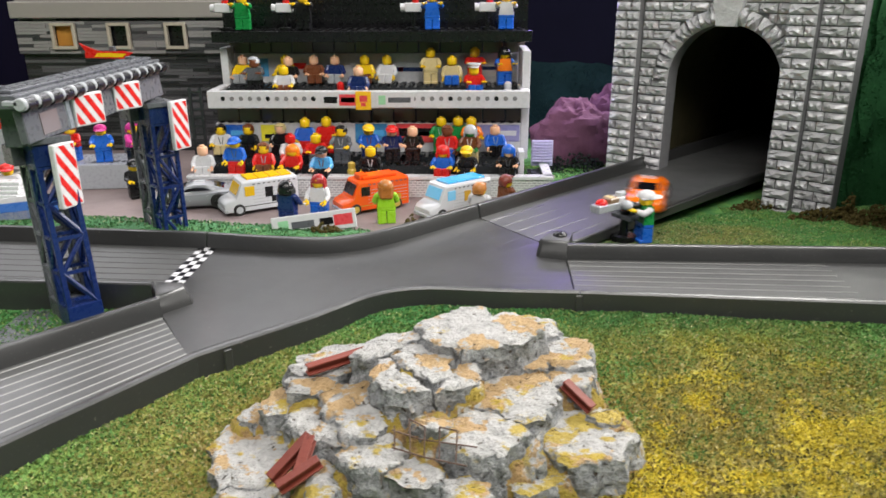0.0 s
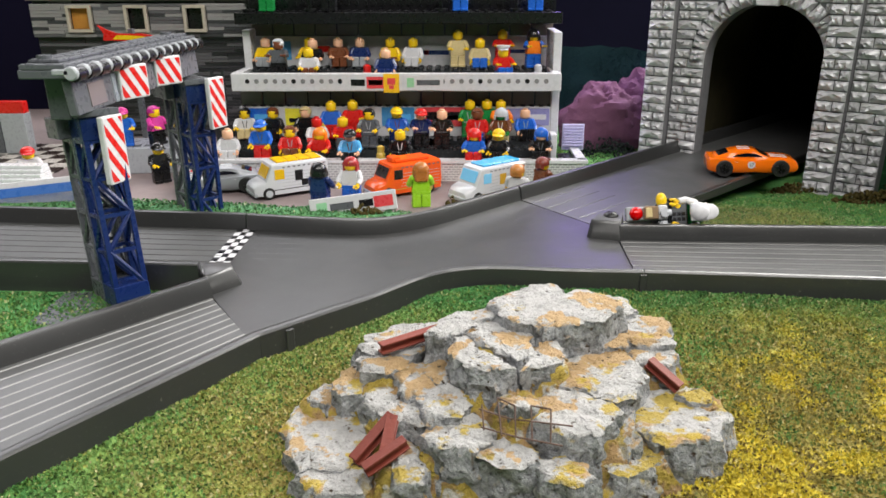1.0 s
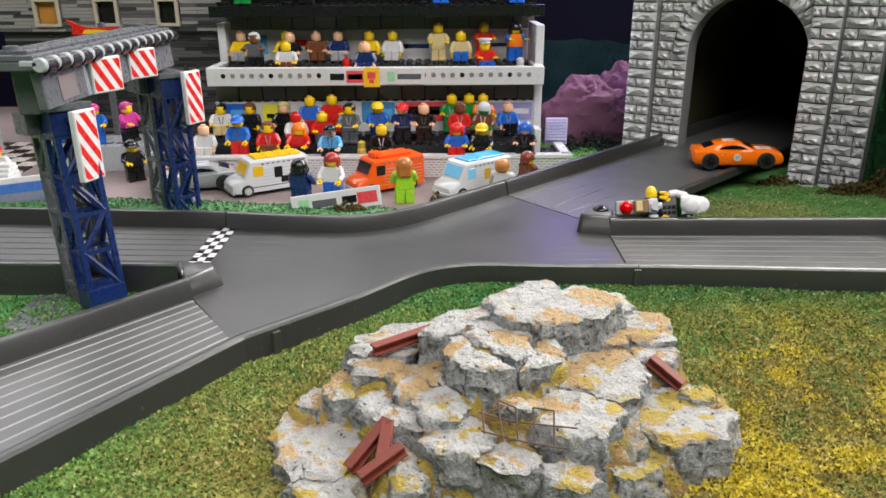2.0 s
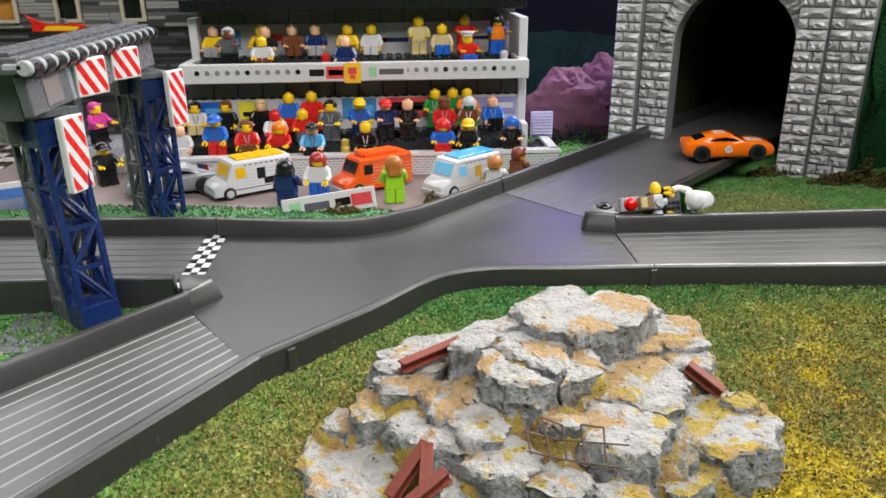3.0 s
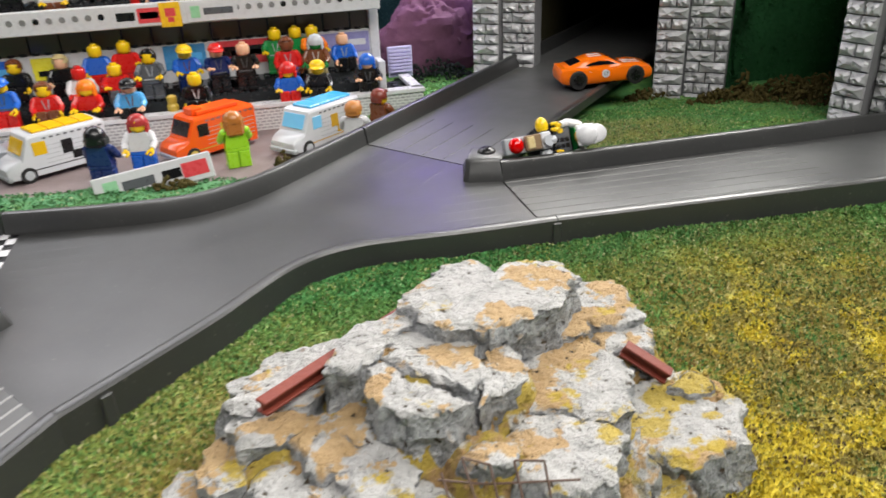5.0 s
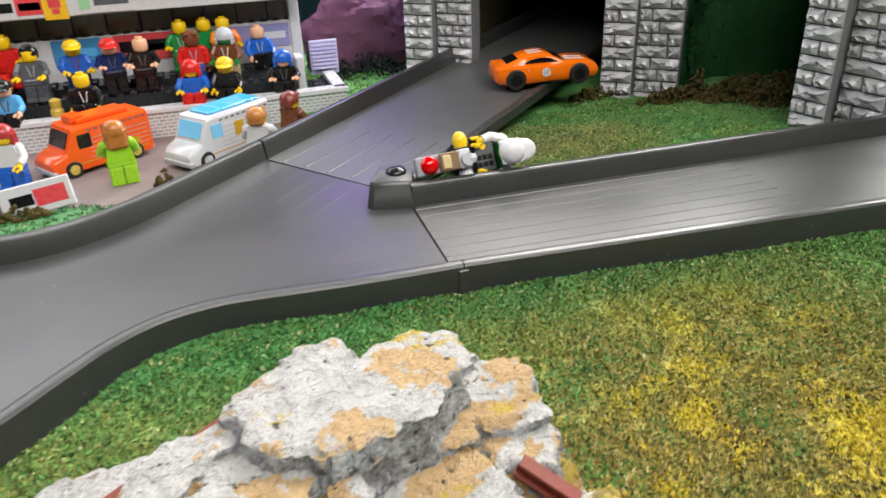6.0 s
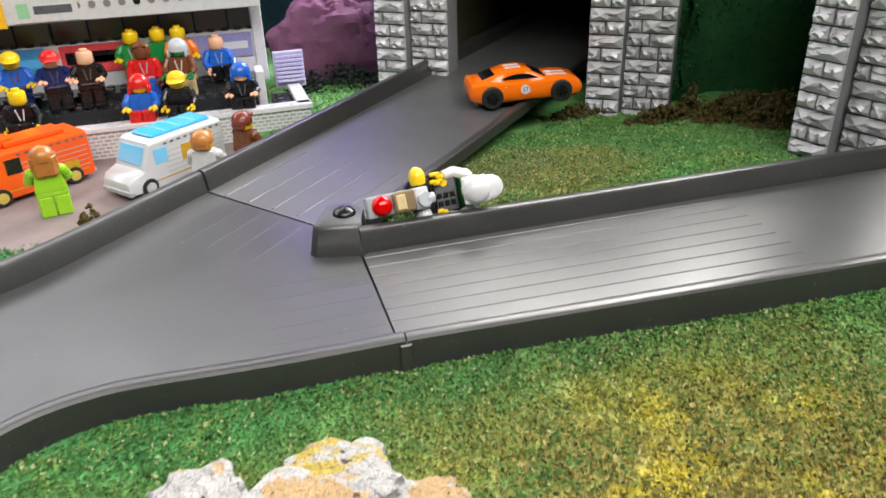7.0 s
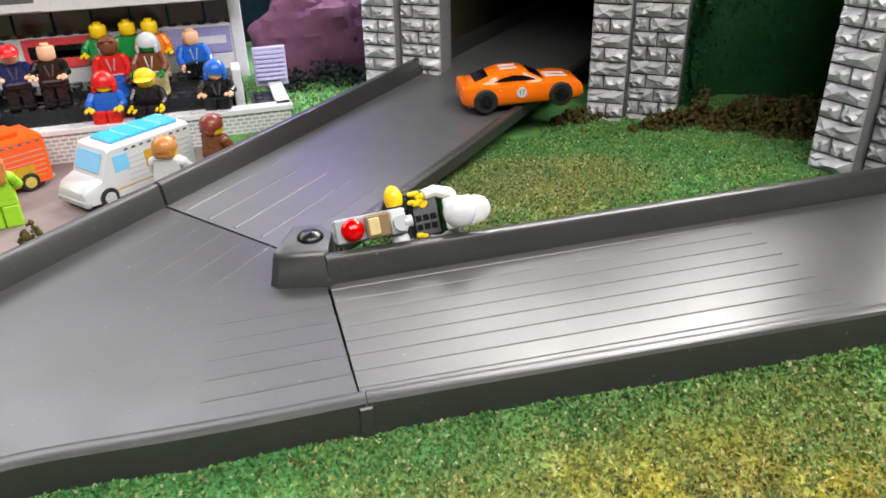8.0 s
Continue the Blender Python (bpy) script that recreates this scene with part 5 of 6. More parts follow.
# ---- toy vehicles ----
def loft(gl, sections):
    """A skin over sections of equal point count, closed at both ends."""
    n = len(sections[0])
    vs = [p for s in sections for p in s]
    fs = []
    for k in range(len(sections) - 1):
        fs += [(k * n + i, k * n + (i + 1) % n, (k + 1) * n + (i + 1) % n, (k + 1) * n + i) for i in range(n)]
    fs += [tuple(reversed(range(n))), tuple(range((len(sections) - 1) * n, len(sections) * n))]
    return gl.put(vs, fs)


def wheel(parent, x, y, r, w_, rim_mat):
    side = 1 if y > 0 else -1
    ob = new("wheel")
    ob.parent = parent
    ob.matrix_basis = at(x, y, r)
    gw = Geo(TYRE)
    gw.lathe([(r * 0.62, -w_ / 2), (r * 0.9, -w_ / 2), (r, -w_ / 2 + 0.08), (r, w_ / 2 - 0.08), (r * 0.9, w_ / 2), (r * 0.62, w_ / 2)], 24, Matrix.Rotation(radians(90), 4, "X"))
    part("tyre", gw, ob)
    gw = Geo(rim_mat)
    f = side * (w_ / 2 + 0.02)
    gw.cyl((0, -w_ / 2 - 0.012, 0), (0, w_ / 2 + 0.012, 0), r * 0.58, n=18)
    for k in range(5):
        a = 2 * math.pi * k / 5
        gw.box(0.3 * r * math.cos(a), f, 0.3 * r * math.sin(a), r * 0.55, 0.06, 0.1, 0, Matrix.Rotation(-a, 4, "Y"))
    gw.cyl((0, f - 0.05 * side, 0), (0, f + 0.06 * side, 0), r * 0.16, n=10)
    part("rim", gw, ob)
    return ob


def van(label, m, paint, roof_mat, glass, graphic, rim, rack=False):
    ob = thing("toy_van", m, label, "toy van", "toy vans")
    L, W, H = 6.6, 1.28, 3.0
    gv = Geo(paint)

    def sec(x, z0, z1, hw):
        return [(x, -hw, z0), (x, hw, z0), (x, hw + 0.02, z0 + 0.5), (x, hw, z1 - 0.16), (x, hw - 0.14, z1), (x, -hw + 0.14, z1), (x, -hw, z1 - 0.16), (x, -hw - 0.02, z0 + 0.5)]

    loft(gv, [sec(-3.25, 0.4, 2.85, W - 0.05), sec(-3.15, 0.35, 2.95, W), sec(1.55, 0.35, 2.95, W), sec(1.72, 0.35, 2.86, W), sec(2.3, 0.35, 1.55, W), sec(3.05, 0.38, 1.3, W - 0.06), sec(3.3, 0.45, 1.05, W - 0.16)])
    part("body", gv, ob)
    gv = Geo(roof_mat)
    for k in range(4 if not rack else 1):
        if rack:
            gv.box(-0.6, 0, 3.1, 3.4, 1.5, 0.3, 0.06)
            gv.box(0.9, 0, 3.2, 0.9, 1.1, 0.5, 0.08)
        else:
            gv.box(-2.35 + k * 1.02, 0, 3.02, 0.98, 1.75, 0.22, 0.07)
    part("roof_panel", gv, ob, "raised roof panel")
    gv = Geo(glass)
    gv.box(2.05, 0, 2.22, 0.06, 2.0, 1.0, 0.02, Matrix.Rotation(-math.atan2(0.58, 1.3), 4, "Y"))
    part("windscreen", gv, ob)
    for s in (-1, 1):
        gv = Geo(glass)
        gv.box(1.1, s * (W + 0.01), 2.05, 0.85, 0.05, 0.85, 0.02)
        part("side_window", gv, ob)
        gv = Geo(DGREY)
        for k in range(9):
            gv.box(-2.9 + k * 0.45, s * (W + 0.005), 2.62, 0.22, 0.04, 0.1)
        part("vent_row", gv, ob)
        gv = Geo(graphic)
        gv.box(-1.6, s * (W + 0.006), 1.15, 1.6, 0.04, 0.55, 0.01)
        gv.box(-0.6, s * (W + 0.006), 1.8, 0.7, 0.04, 0.9, 0.01)
        part("graphic", gv, ob)
        for k in range(5):
            gv = Geo(LGREY)
            gv.box(-1.1, s * (W + 0.004), 1.0 + 0.28 * k, 3.9, 0.03, 0.035)
            part("siding_line", gv, ob)
        gv = Geo(graphic)
        gv.box(-0.4, s * (W + 0.006), 0.75, 5.0, 0.03, 0.07)
        part("stripe", gv, ob)
    gv = Geo(LGREY)
    gv.box(3.2, 0, 0.48, 0.35, 2.5, 0.35, 0.08)
    part("bumper", gv, ob)
    gv = Geo(LGREY)
    gv.box(-3.25, 0, 0.48, 0.2, 2.5, 0.25, 0.06)
    part("bumper", gv, ob)
    gv = Geo(paint)
    gv.box(3.2, 0, 0.85, 0.22, 2.1, 0.4, 0.08)
    part("grille", gv, ob)
    for x in (-2.0, 2.1):
        for y in (-1.15, 1.15):
            wheel(ob, x, y, 0.52, 0.42, rim)
    return ob


VANWHITE = plastic((0.6, 0.61, 0.64), 0.18)
VANORANGE = plastic((0.8, 0.1, 0.01), 0.18)
van("white toy delivery van with a yellow roof and windows", at(-12.05, 58.5, -1.93, 212) @ Matrix.Scale(0.9, 4), VANWHITE, AMBER, AMBER, BLACK, SILVER)
van("orange-red toy van with dark windows and roof box", at(-3.1, 58.7, -1.93, 213) @ Matrix.Scale(0.87, 4), VANORANGE, VANORANGE, BLACK, plastic((0.5, 0.3, 0.02)), plastic((0.6, 0.45, 0.1)), True)
van("white toy van with a blue roof and sky blue windows", at(3.45, 57.5, -1.93, 218) @ Matrix.Scale(0.89, 4), VANWHITE, AZURE, plastic((0.2, 0.55, 0.85), 0.1), plastic((0.55, 0.32, 0.03)), SILVER)


def coupe(name, m, paint, label, stripe, number=True):
    ob = thing(name, m, label, "toy car")
    gc = Geo(paint)

    def sec(x, hw, lo, hi):
        return [(x, -hw * 0.9, lo), (x, hw * 0.9, lo), (x, hw, lo + 0.16), (x, hw * 1.01, (lo + hi) / 2 + 0.1), (x, hw * 0.95, hi - 0.1), (x, hw * 0.8, hi), (x, -hw * 0.8, hi), (x, -hw * 0.95, hi - 0.1), (x, -hw * 1.01, (lo + hi) / 2 + 0.1), (x, -hw, lo + 0.16)]

    loft(gc, [sec(-3.28, 1.1, 0.55, 1.22), sec(-3.16, 1.25, 0.44, 1.4), sec(-2.75, 1.35, 0.34, 1.45), sec(-2.0, 1.42, 0.3, 1.45), sec(-1.0, 1.36, 0.28, 1.34), sec(0.2, 1.33, 0.28, 1.3), sec(1.2, 1.37, 0.28, 1.36),
              sec(2.0, 1.42, 0.28, 1.36), sec(2.7, 1.38, 0.3, 1.27), sec(3.12, 1.28, 0.34, 1.14), sec(3.3, 1.12, 0.42, 0.92)])
    body = part("body", gc, ob, sharp=40)
    gc = Geo(paint)

    def cab(x, hw, hi):
        return [(x, -1.18, 1.15), (x, 1.18, 1.15), (x, hw, hi - 0.1), (x, hw * 0.82, hi), (x, -hw * 0.82, hi), (x, -hw, hi - 0.1)]

    loft(gc, [cab(-2.75, 1.02, 1.47), cab(-1.9, 0.98, 1.74), cab(-1.0, 0.95, 1.98), cab(-0.2, 0.94, 2.0), cab(0.3, 0.95, 1.86), cab(1.3, 1.05, 1.36)])
    part("cabin", gc, ob, sharp=40)
    gl = plastic((0.006, 0.006, 0.008), 0.08)

    def pane(name2, pts):
        gp = Geo(gl)
        c0 = sum((Vector(p) for p in pts), Vector()) / len(pts)
        nrm = (Vector(pts[1]) - Vector(pts[0])).cross(Vector(pts[2]) - Vector(pts[0])).normalized()
        if nrm.dot(c0 - Vector((0, 0, 0.9))) < 0:
            nrm = -nrm
        n = len(pts)
        vs = [Vector(p) - nrm * 0.05 for p in pts] + [Vector(p) + nrm * 0.035 for p in pts]
        gp.put(vs, [tuple(range(n, 2 * n)), tuple(reversed(range(n)))] + [(i, (i + 1) % n, n + (i + 1) % n, n + i) for i in range(n)])
        part(name2, gp, ob)

    pane("windscreen", [(0.42, -0.76, 1.8), (0.42, 0.76, 1.8), (1.15, 0.86, 1.44), (1.15, -0.86, 1.44)])
    pane("rear_window", [(-1.75, -0.74, 1.78), (-1.75, 0.74, 1.78), (-2.5, 0.8, 1.55), (-2.5, -0.8, 1.55)])
    for s in (-1, 1):
        def side(x, z):
            return (x, s * (1.18 - 0.23 * (z - 1.15) / 0.73), z)
        pane("side_window", [side(-1.5, 1.5), side(-1.05, 1.68), side(-0.45, 1.76), side(0.2, 1.7), side(0.75, 1.46)])
        gp = Geo(stripe)
        gp.sweep([(-1.3, 0.28 * s), (-0.9, 0.05 * s), (-0.5, 0), (0.3, 0), (1.3, 0.08 * s)], [(-0.09, 0), (0.09, 0), (0.06, 0.05), (-0.06, 0.05)], Matrix.Translation((0, s * 1.34, 0.82)) @ Matrix.Rotation(radians(90 * s), 4, "X"))
        part("side_stripe", gp, ob, "white stripe")
        if number:
            gp = Geo(WHITE)
            gp.cyl((-0.1, s * 1.32, 0.92), (-0.1, s * 1.4, 0.92), 0.27, n=18)
            disc = part("number_disc", gp, ob, "white number disc")
            cu = bpy.data.curves.new("number", "FONT")
            cu.body, cu.size, cu.extrude, cu.align_x, cu.align_y = "17", 0.36 * S, 0.01 * S, "CENTER", "CENTER"
            tx = new("number", cu)
            me = bpy.data.meshes.new_from_object(tx)
            bpy.data.objects.remove(tx)
            me.materials.append(BLACK)
            tx = new("number", me)
            tx.parent = disc
            tx.matrix_basis = at(-0.1, s * 1.405, 0.92, 0 if s < 0 else 180, 90)
    for s in (-0.3, 0.3):
        gp = Geo(stripe)
        gp.box(-0.6, s, 1.985, 0.9, 0.32, 0.03, 0, Matrix.Rotation(radians(0), 4, "Y"))
        part("roof_stripe", gp, ob, "white stripe")
        gp = Geo(stripe)
        gp.box(2.0, s, 1.335, 1.2, 0.32, 0.05, 0, Matrix.Rotation(radians(5.5), 4, "Y"))
        part("bonnet_stripe", gp, ob, "white stripe")
    gp = Geo(paint)
    gp.box(-3.02, 0, 1.4, 0.36, 2.1, 0.1, 0.04)
    part("spoiler", gp, ob)
    gp = Geo(BLACK)
    gp.box(0, 0, 0.3, 6.0, 2.45, 0.16, 0.05)
    gp.box(3.2, 0, 0.42, 0.3, 1.7, 0.18, 0.05)
    part("chassis", gp, ob, "black plastic chassis")
    for s in (-1, 1):
        gp = Geo(BLACK)
        gp.box(3.14, s * 0.85, 0.88, 0.2, 0.45, 0.1, 0.03)
        part("headlight", gp, ob)
    for x in (-2.05, 2.0):
        for y in (-1.2, 1.2):
            wheel(ob, x, y * 1.1, 0.64, 0.5, BLACK)
    return ob


racer = coupe("race_car", at(22.6, 55.7, 0.1, -8) @ Matrix.Scale(0.94, 4), plastic((0.9, 0.17, 0.005), 0.12), "glossy orange toy coupe with white stripes and a number disc", WHITE)
coupe("parked_car", at(-17.6, 59.2, -1.93, 196), plastic((0.24, 0.25, 0.27), 0.15), "silver-grey toy sports car parked on the paving", SILVER, False)


# ---- cameraman and camera rig beside the track ----
cameraman = figure("green-shirted toy cameraman with blue legs and white cap", at(15.6, 46.6, -0.6, -90), GREEN, BLUE, YELLOW, WHITE, "backcap", WHITE, reach=80, group="film crew")
rig = thing("camera_rig", at(13.9, 46.7, -0.6), "grey toy film camera with red dome on black pedestal", "toy camera", "film crew")
g = Geo(BLACK)
g.cyl((0, 0, 0), (0, 0, 0.32), 0.8, n=20)
g.cyl((0, 0, 0.32), (0, 0, 1.9), 0.28, n=14)
part("pedestal", g, rig, "black round pedestal")
g = Geo(DGREY)
g.box(0.38, 0, 1.55, 1.6, 1.6, 0.3, 0.05)
part("platform", g, rig)
g = Geo(BLACK)
g.box(0.33, 0, 2.15, 1.0, 1.55, 0.35, 0.05)
panel = part("control_panel", g, rig, "black control panel with grey and yellow print")
g = Geo(DGREY)
g.box(0.33, 0, 2.34, 0.8, 1.35, 0.03)
part("print_ground", g, panel)
g = Geo(YELLOW)
g.cyl((0.28, 0.38, 2.35), (0.28, 0.38, 2.375), 0.16, n=12)
part("dial", g, panel)
for i in range(3):
    for j in range(2):
        g = Geo(BLACK)
        g.box(0.05 + 0.25 * i, -0.1 - 0.3 * j, 2.36, 0.2, 0.2, 0.02)
        part("key", g, panel)
g = Geo(LGREY)
g.box(-1.6, 0, 2.45, 2.3, 0.78, 0.5, 0.05)
part("camera_body", g, rig)
g = Geo(plastic((0.25, 0.17, 0.1), 0.2))
g.box(-1.4, 0, 2.85, 0.8, 0.74, 0.35, 0.05)
g.use(TAN)
g.box(-1.55, 0, 3.05, 0.35, 0.55, 0.1, 0.03)
part("viewfinder", g, rig, "clear brown viewfinder")
g = Geo(plastic((0.65, 0.0, 0.0), 0.08))
g.ball(-2.2, 0, 2.7, 0.38, 0.38, 0.32, 18, 8, 0)
part("red_dome", g, rig, "clear red dome")
g = Geo(WHITE)
g.box(-0.75, 0, 2.75, 0.5, 0.8, 0.5, 0.05)
part("bracket", g, rig)
g = Geo(SILVER)
g.cyl((-0.7, -0.05, 3.0), (-0.7, -0.05, 3.25), 0.26, n=16)
g.cyl((-0.6, -0.05, 3.1), (-0.35, -0.05, 3.1), 0.19, n=16)
part("tap", g, rig)
for s, mat in ((1, YELLOW), (-1, SILVER)):
    g = Geo(mat)
    g.ball(-0.7, s * 0.72, 2.55, 0.31, 0.31, 0.42, 16, 8, -0.6, Matrix.Rotation(radians(-90 * s), 4, "X"))
    part("lamp_dome", g, rig)
for s in (-1, 1):
    g = Geo(BLACK)
    g.cyl((-0.6, s * 0.74, 2.4), (0.8, s * 0.74, 2.25), 0.08, n=8)
    part("handlebar", g, rig)


# ---- gantry over the track ----
def girder_tower(label, m, height, base_low):
    """A toy gantry leg: a grey and a blue lattice girder side by side under a cap."""
    ob = thing("gantry_tower", m, label, "gantry tower", "gantry")
    for x, mat in ((-0.83, DGREY), (0.83, NAVY)):
        gt = Geo(mat)
        gt.box(x, 0, base_low + 0.5, 1.6, 1.6, 1.0, 0.04)
        part("foot", gt, ob)
        gt = Geo(mat)
        top = height - 1.1
        for px in (-0.66, 0.66):
            for py in (-0.66, 0.66):
                gt.box(x + px, py, (base_low + 1 + top) / 2, 0.24, 0.24, top - base_low - 1, 0.02)
        n = 4
        hgt = (top - base_low - 1.0) / n
        for k in range(n):
            za, zb = base_low + 1.0 + k * hgt, base_low + 1.0 + (k + 1) * hgt
            f = 1 if k % 2 else -1
            for py in (-0.68, 0.68):
                gt.cyl((x - 0.62 * f, py, za), (x + 0.62 * f, py, zb), 0.12, n=6)
                gt.box(x, py, zb - 0.05, 1.4, 0.18, 0.16)
            for px in (-0.68, 0.68):
                gt.cyl((x + px, -0.62 * f, za), (x + px, 0.62 * f, zb), 0.12, n=6)
                gt.box(x + px, 0, zb - 0.05, 0.18, 1.4, 0.16)
        gt.box(x, 0, height - 0.6, 1.6, 1.6, 1.0, 0.03)
        part("lattice_girder", gt, ob)
    gt = Geo(DGREY)
    gt.box(0, 0, height + 0.05, 3.5, 1.8, 0.3, 0.03)
    part("cap", gt, ob)
    gt = Geo(DGREY)
    gt.box(-0.85, -0.3, height - 0.55, 1.75, 2.0, 0.95, 0.04)
    part("bracket", gt, ob)
    return ob


def warning_sign(m, w_, h, label):
    """A white plate with slanted red bars, facing -y."""
    ob = thing("warning_sign", m, label, "warning sign", "striped signs")
    gw = Geo(WHITE)
    gw.box(0, 0, 0, w_, 0.32, h, 0.05)
    part("plate", gw, ob)
    x0, z0 = w_ / 2 - 0.1, h / 2 - 0.1
    k = -z0 - 1.5 * x0 + 0.15
    while k < z0 + 1.5 * x0:
        bar = [(-x0, k + 1.5 * x0), (x0, k - 1.5 * x0), (x0, k + 0.48 - 1.5 * x0), (-x0, k + 0.48 + 1.5 * x0)]
        for sign in (1, -1):
            cut = []
            for i, q in enumerate(bar):
                p = bar[i - 1]
                inside_p, inside_q = sign * p[1] <= z0, sign * q[1] <= z0
                if inside_p != inside_q:
                    t = (sign * z0 - p[1]) / (q[1] - p[1])
                    cut.append((p[0] + (q[0] - p[0]) * t, sign * z0))
                if inside_q:
                    cut.append(q)
            bar = cut
        if len(bar) > 2:
            gb = Geo(RED)
            gb.prism(bar, 0.155, 0.17, 0, Matrix.Rotation(radians(90), 4, "X"))
            part("red_bar", gb, ob)
        k += 0.98
    return ob


girder_tower("grey and dark blue toy lattice tower beside the track", at(-14.95, 35.3, 0, -46, 0, -6), 8.25, -0.55)
girder_tower("grey and dark blue toy lattice tower behind the track", at(-15.3, 48.0, 0, -44), 8.1, -1.95)
g = Geo(DGREY)
g.box(-15.6, 34.2, -0.72, 4.8, 3.6, 0.3, 0.03)
thing("base_plate", Matrix(), "flat grey toy plate under the gantry tower", "plate", geo=g)
warning_sign(at(-13.98, 34.85, 6.8, 72), 1.25, 3.0, "white plate with slanted red stripes on the tower")
warning_sign(at(-13.3, 47.3, 6.85, 66), 1.35, 3.0, "white plate with slanted red stripes on the tower")

bridge = thing("gantry_bridge", Matrix(), "dark grey toy brick gantry beam with light grey clips", "gantry", "gantry")
g = Geo(DGREY)
g.box(-15.9, 35.0, 9.1, 0.9, 1.1, 1.9, 0.05)
part("pillar", g, bridge)
g = Geo(DGREY)
g.box(-16.0, 48.2, 9.1, 1.6, 1.5, 1.9, 0.05)
part("pillar", g, bridge)
g = Geo(DGREY)
g.box(-15.65, 41.2, 10.2, 2.3, 15.6, 0.36, 0.04)
part("lower_deck", g, bridge)
g = Geo(DGREY)
g.box(-15.75, 41.3, 10.5, 1.9, 15.8, 0.22, 0.03)
g.box(-15.95, 41.6, 10.68, 1.3, 15.2, 0.14, 0.03)
part("upper_deck", g, bridge)
for i in range(2):
    g = Geo(DGREY)
    g.cyl((-16.1, 34.4 + i * 13.6, 10.74), (-16.1, 34.4 + i * 13.6, 10.9), 0.3, n=12)
    part("stud", g, bridge)
for i in range(15):
    y = 33.0 + i * 1.04
    g = Geo(LGREY)
    g.lathe([(0.24, -0.15), (0.29, -0.09), (0.29, 0.09), (0.24, 0.15)], 14, Matrix.Translation((-14.35, y, 10.3)) @ Matrix.Rotation(radians(90), 4, "X"))
    g.box(-14.75, y, 10.35, 0.7, 0.3, 0.22, 0.04)
    part("clip", g, bridge, "light grey clip")
    g = Geo(BLACK)
    g.cyl((-14.35, y + 0.16, 10.22), (-14.35, y + 0.88, 10.22), 0.3, n=12)
    part("link", g, bridge, "black link")
for y0, y1, mat in ((33.3, 36.9, DGREY), (36.9, 38.6, plastic((0.22, 0.24, 0.27))), (38.6, 44.0, DGREY), (44.0, 48.4, plastic((0.12, 0.12, 0.14)))):
    g = Geo(mat)
    g.box(-14.75, (y0 + y1) / 2, 9.25, 0.4, y1 - y0 - 0.04, 1.5, 0.05, Matrix.Rotation(radians(-5), 4, "Y"))
    part("fascia_panel", g, bridge)
g = Geo(plastic((0.2, 0.17, 0.18), 0.12))
g.box(-14.53, 35.3, 9.2, 0.05, 1.5, 1.0, 0.02, Matrix.Rotation(radians(-5), 4, "Y"))
part("smooth_tile", g, bridge, "smooth dark tile")
warning_sign(at(-14.2, 38.2, 9.3, 66), 1.75, 1.55, "white plate with slanted red stripes on the beam")
warning_sign(at(-14.2, 42.6, 9.3, 62), 1.75, 1.45, "white plate with slanted red stripes on the beam")


# ---- town square and backdrop things ----
def sign_board(m, w_, h, ground_mat, bars, label):
    ob = thing("sign_board", m, label, "sign board", "advertising boards")
    gs = Geo(ground_mat)
    gs.box(0, 0, h / 2, w_, 0.22, h, 0.04)
    part("board", gs, ob)
    for bx, bz, bw, bh, mat in bars:
        gs = Geo(mat)
        gs.box(bx * w_, -0.115, h * (0.5 + bz), bw * w_, 0.02, bh * h)
        part("print", gs, ob)
    return ob


sign_board(at(-5.3, 47.4, -0.15, 3) @ pose(0, 0, 0, -12, -7, 0), 5.5, 1.25, WHITE, [(-0.36, 0, 0.12, 0.55, PALEGREEN), (-0.13, -0.02, 0.27, 0.36, DGREY), (0.15, 0, 0.16, 0.36, BLACK), (0.35, 0, 0.22, 0.56, SOFTRED)], "white advertising board with green, grey and red shapes")
sign_board(at(-26.0, 48.6, -0.9, 8) @ pose(0, 0, 0, -25, -5, 0), 7.0, 2.6, WHITE, [(0, -0.05, 0.94, 0.8, plastic((0.05, 0.16, 0.5))), (0.0, -0.05, 0.74, 0.32, WHITE)], "blue and white advertising board with a pale word")

# checkered plaza
plaza = thing("plaza_floor", Matrix(), "black and white checkered tile plaza", "floor", kind="structure")
tile_w, tile_b = Geo(plastic((0.5, 0.47, 0.43))), Geo(plastic((0.03, 0.018, 0.014)))
for gt in (tile_w, tile_b):
    gt.box(0, 0, 0.08, 1.56, 1.56, 0.16, 0.02)
tw, tb = tile_w.mesh("tile"), tile_b.mesh("tile")
for i in range(12):
    for j in range(9):
        ob = new("tile", tb if (i + j) % 2 else tw)
        ob.parent = plaza
        ob.matrix_basis = at(-52 + i * 1.6, 62 + j * 1.6, -1.93)

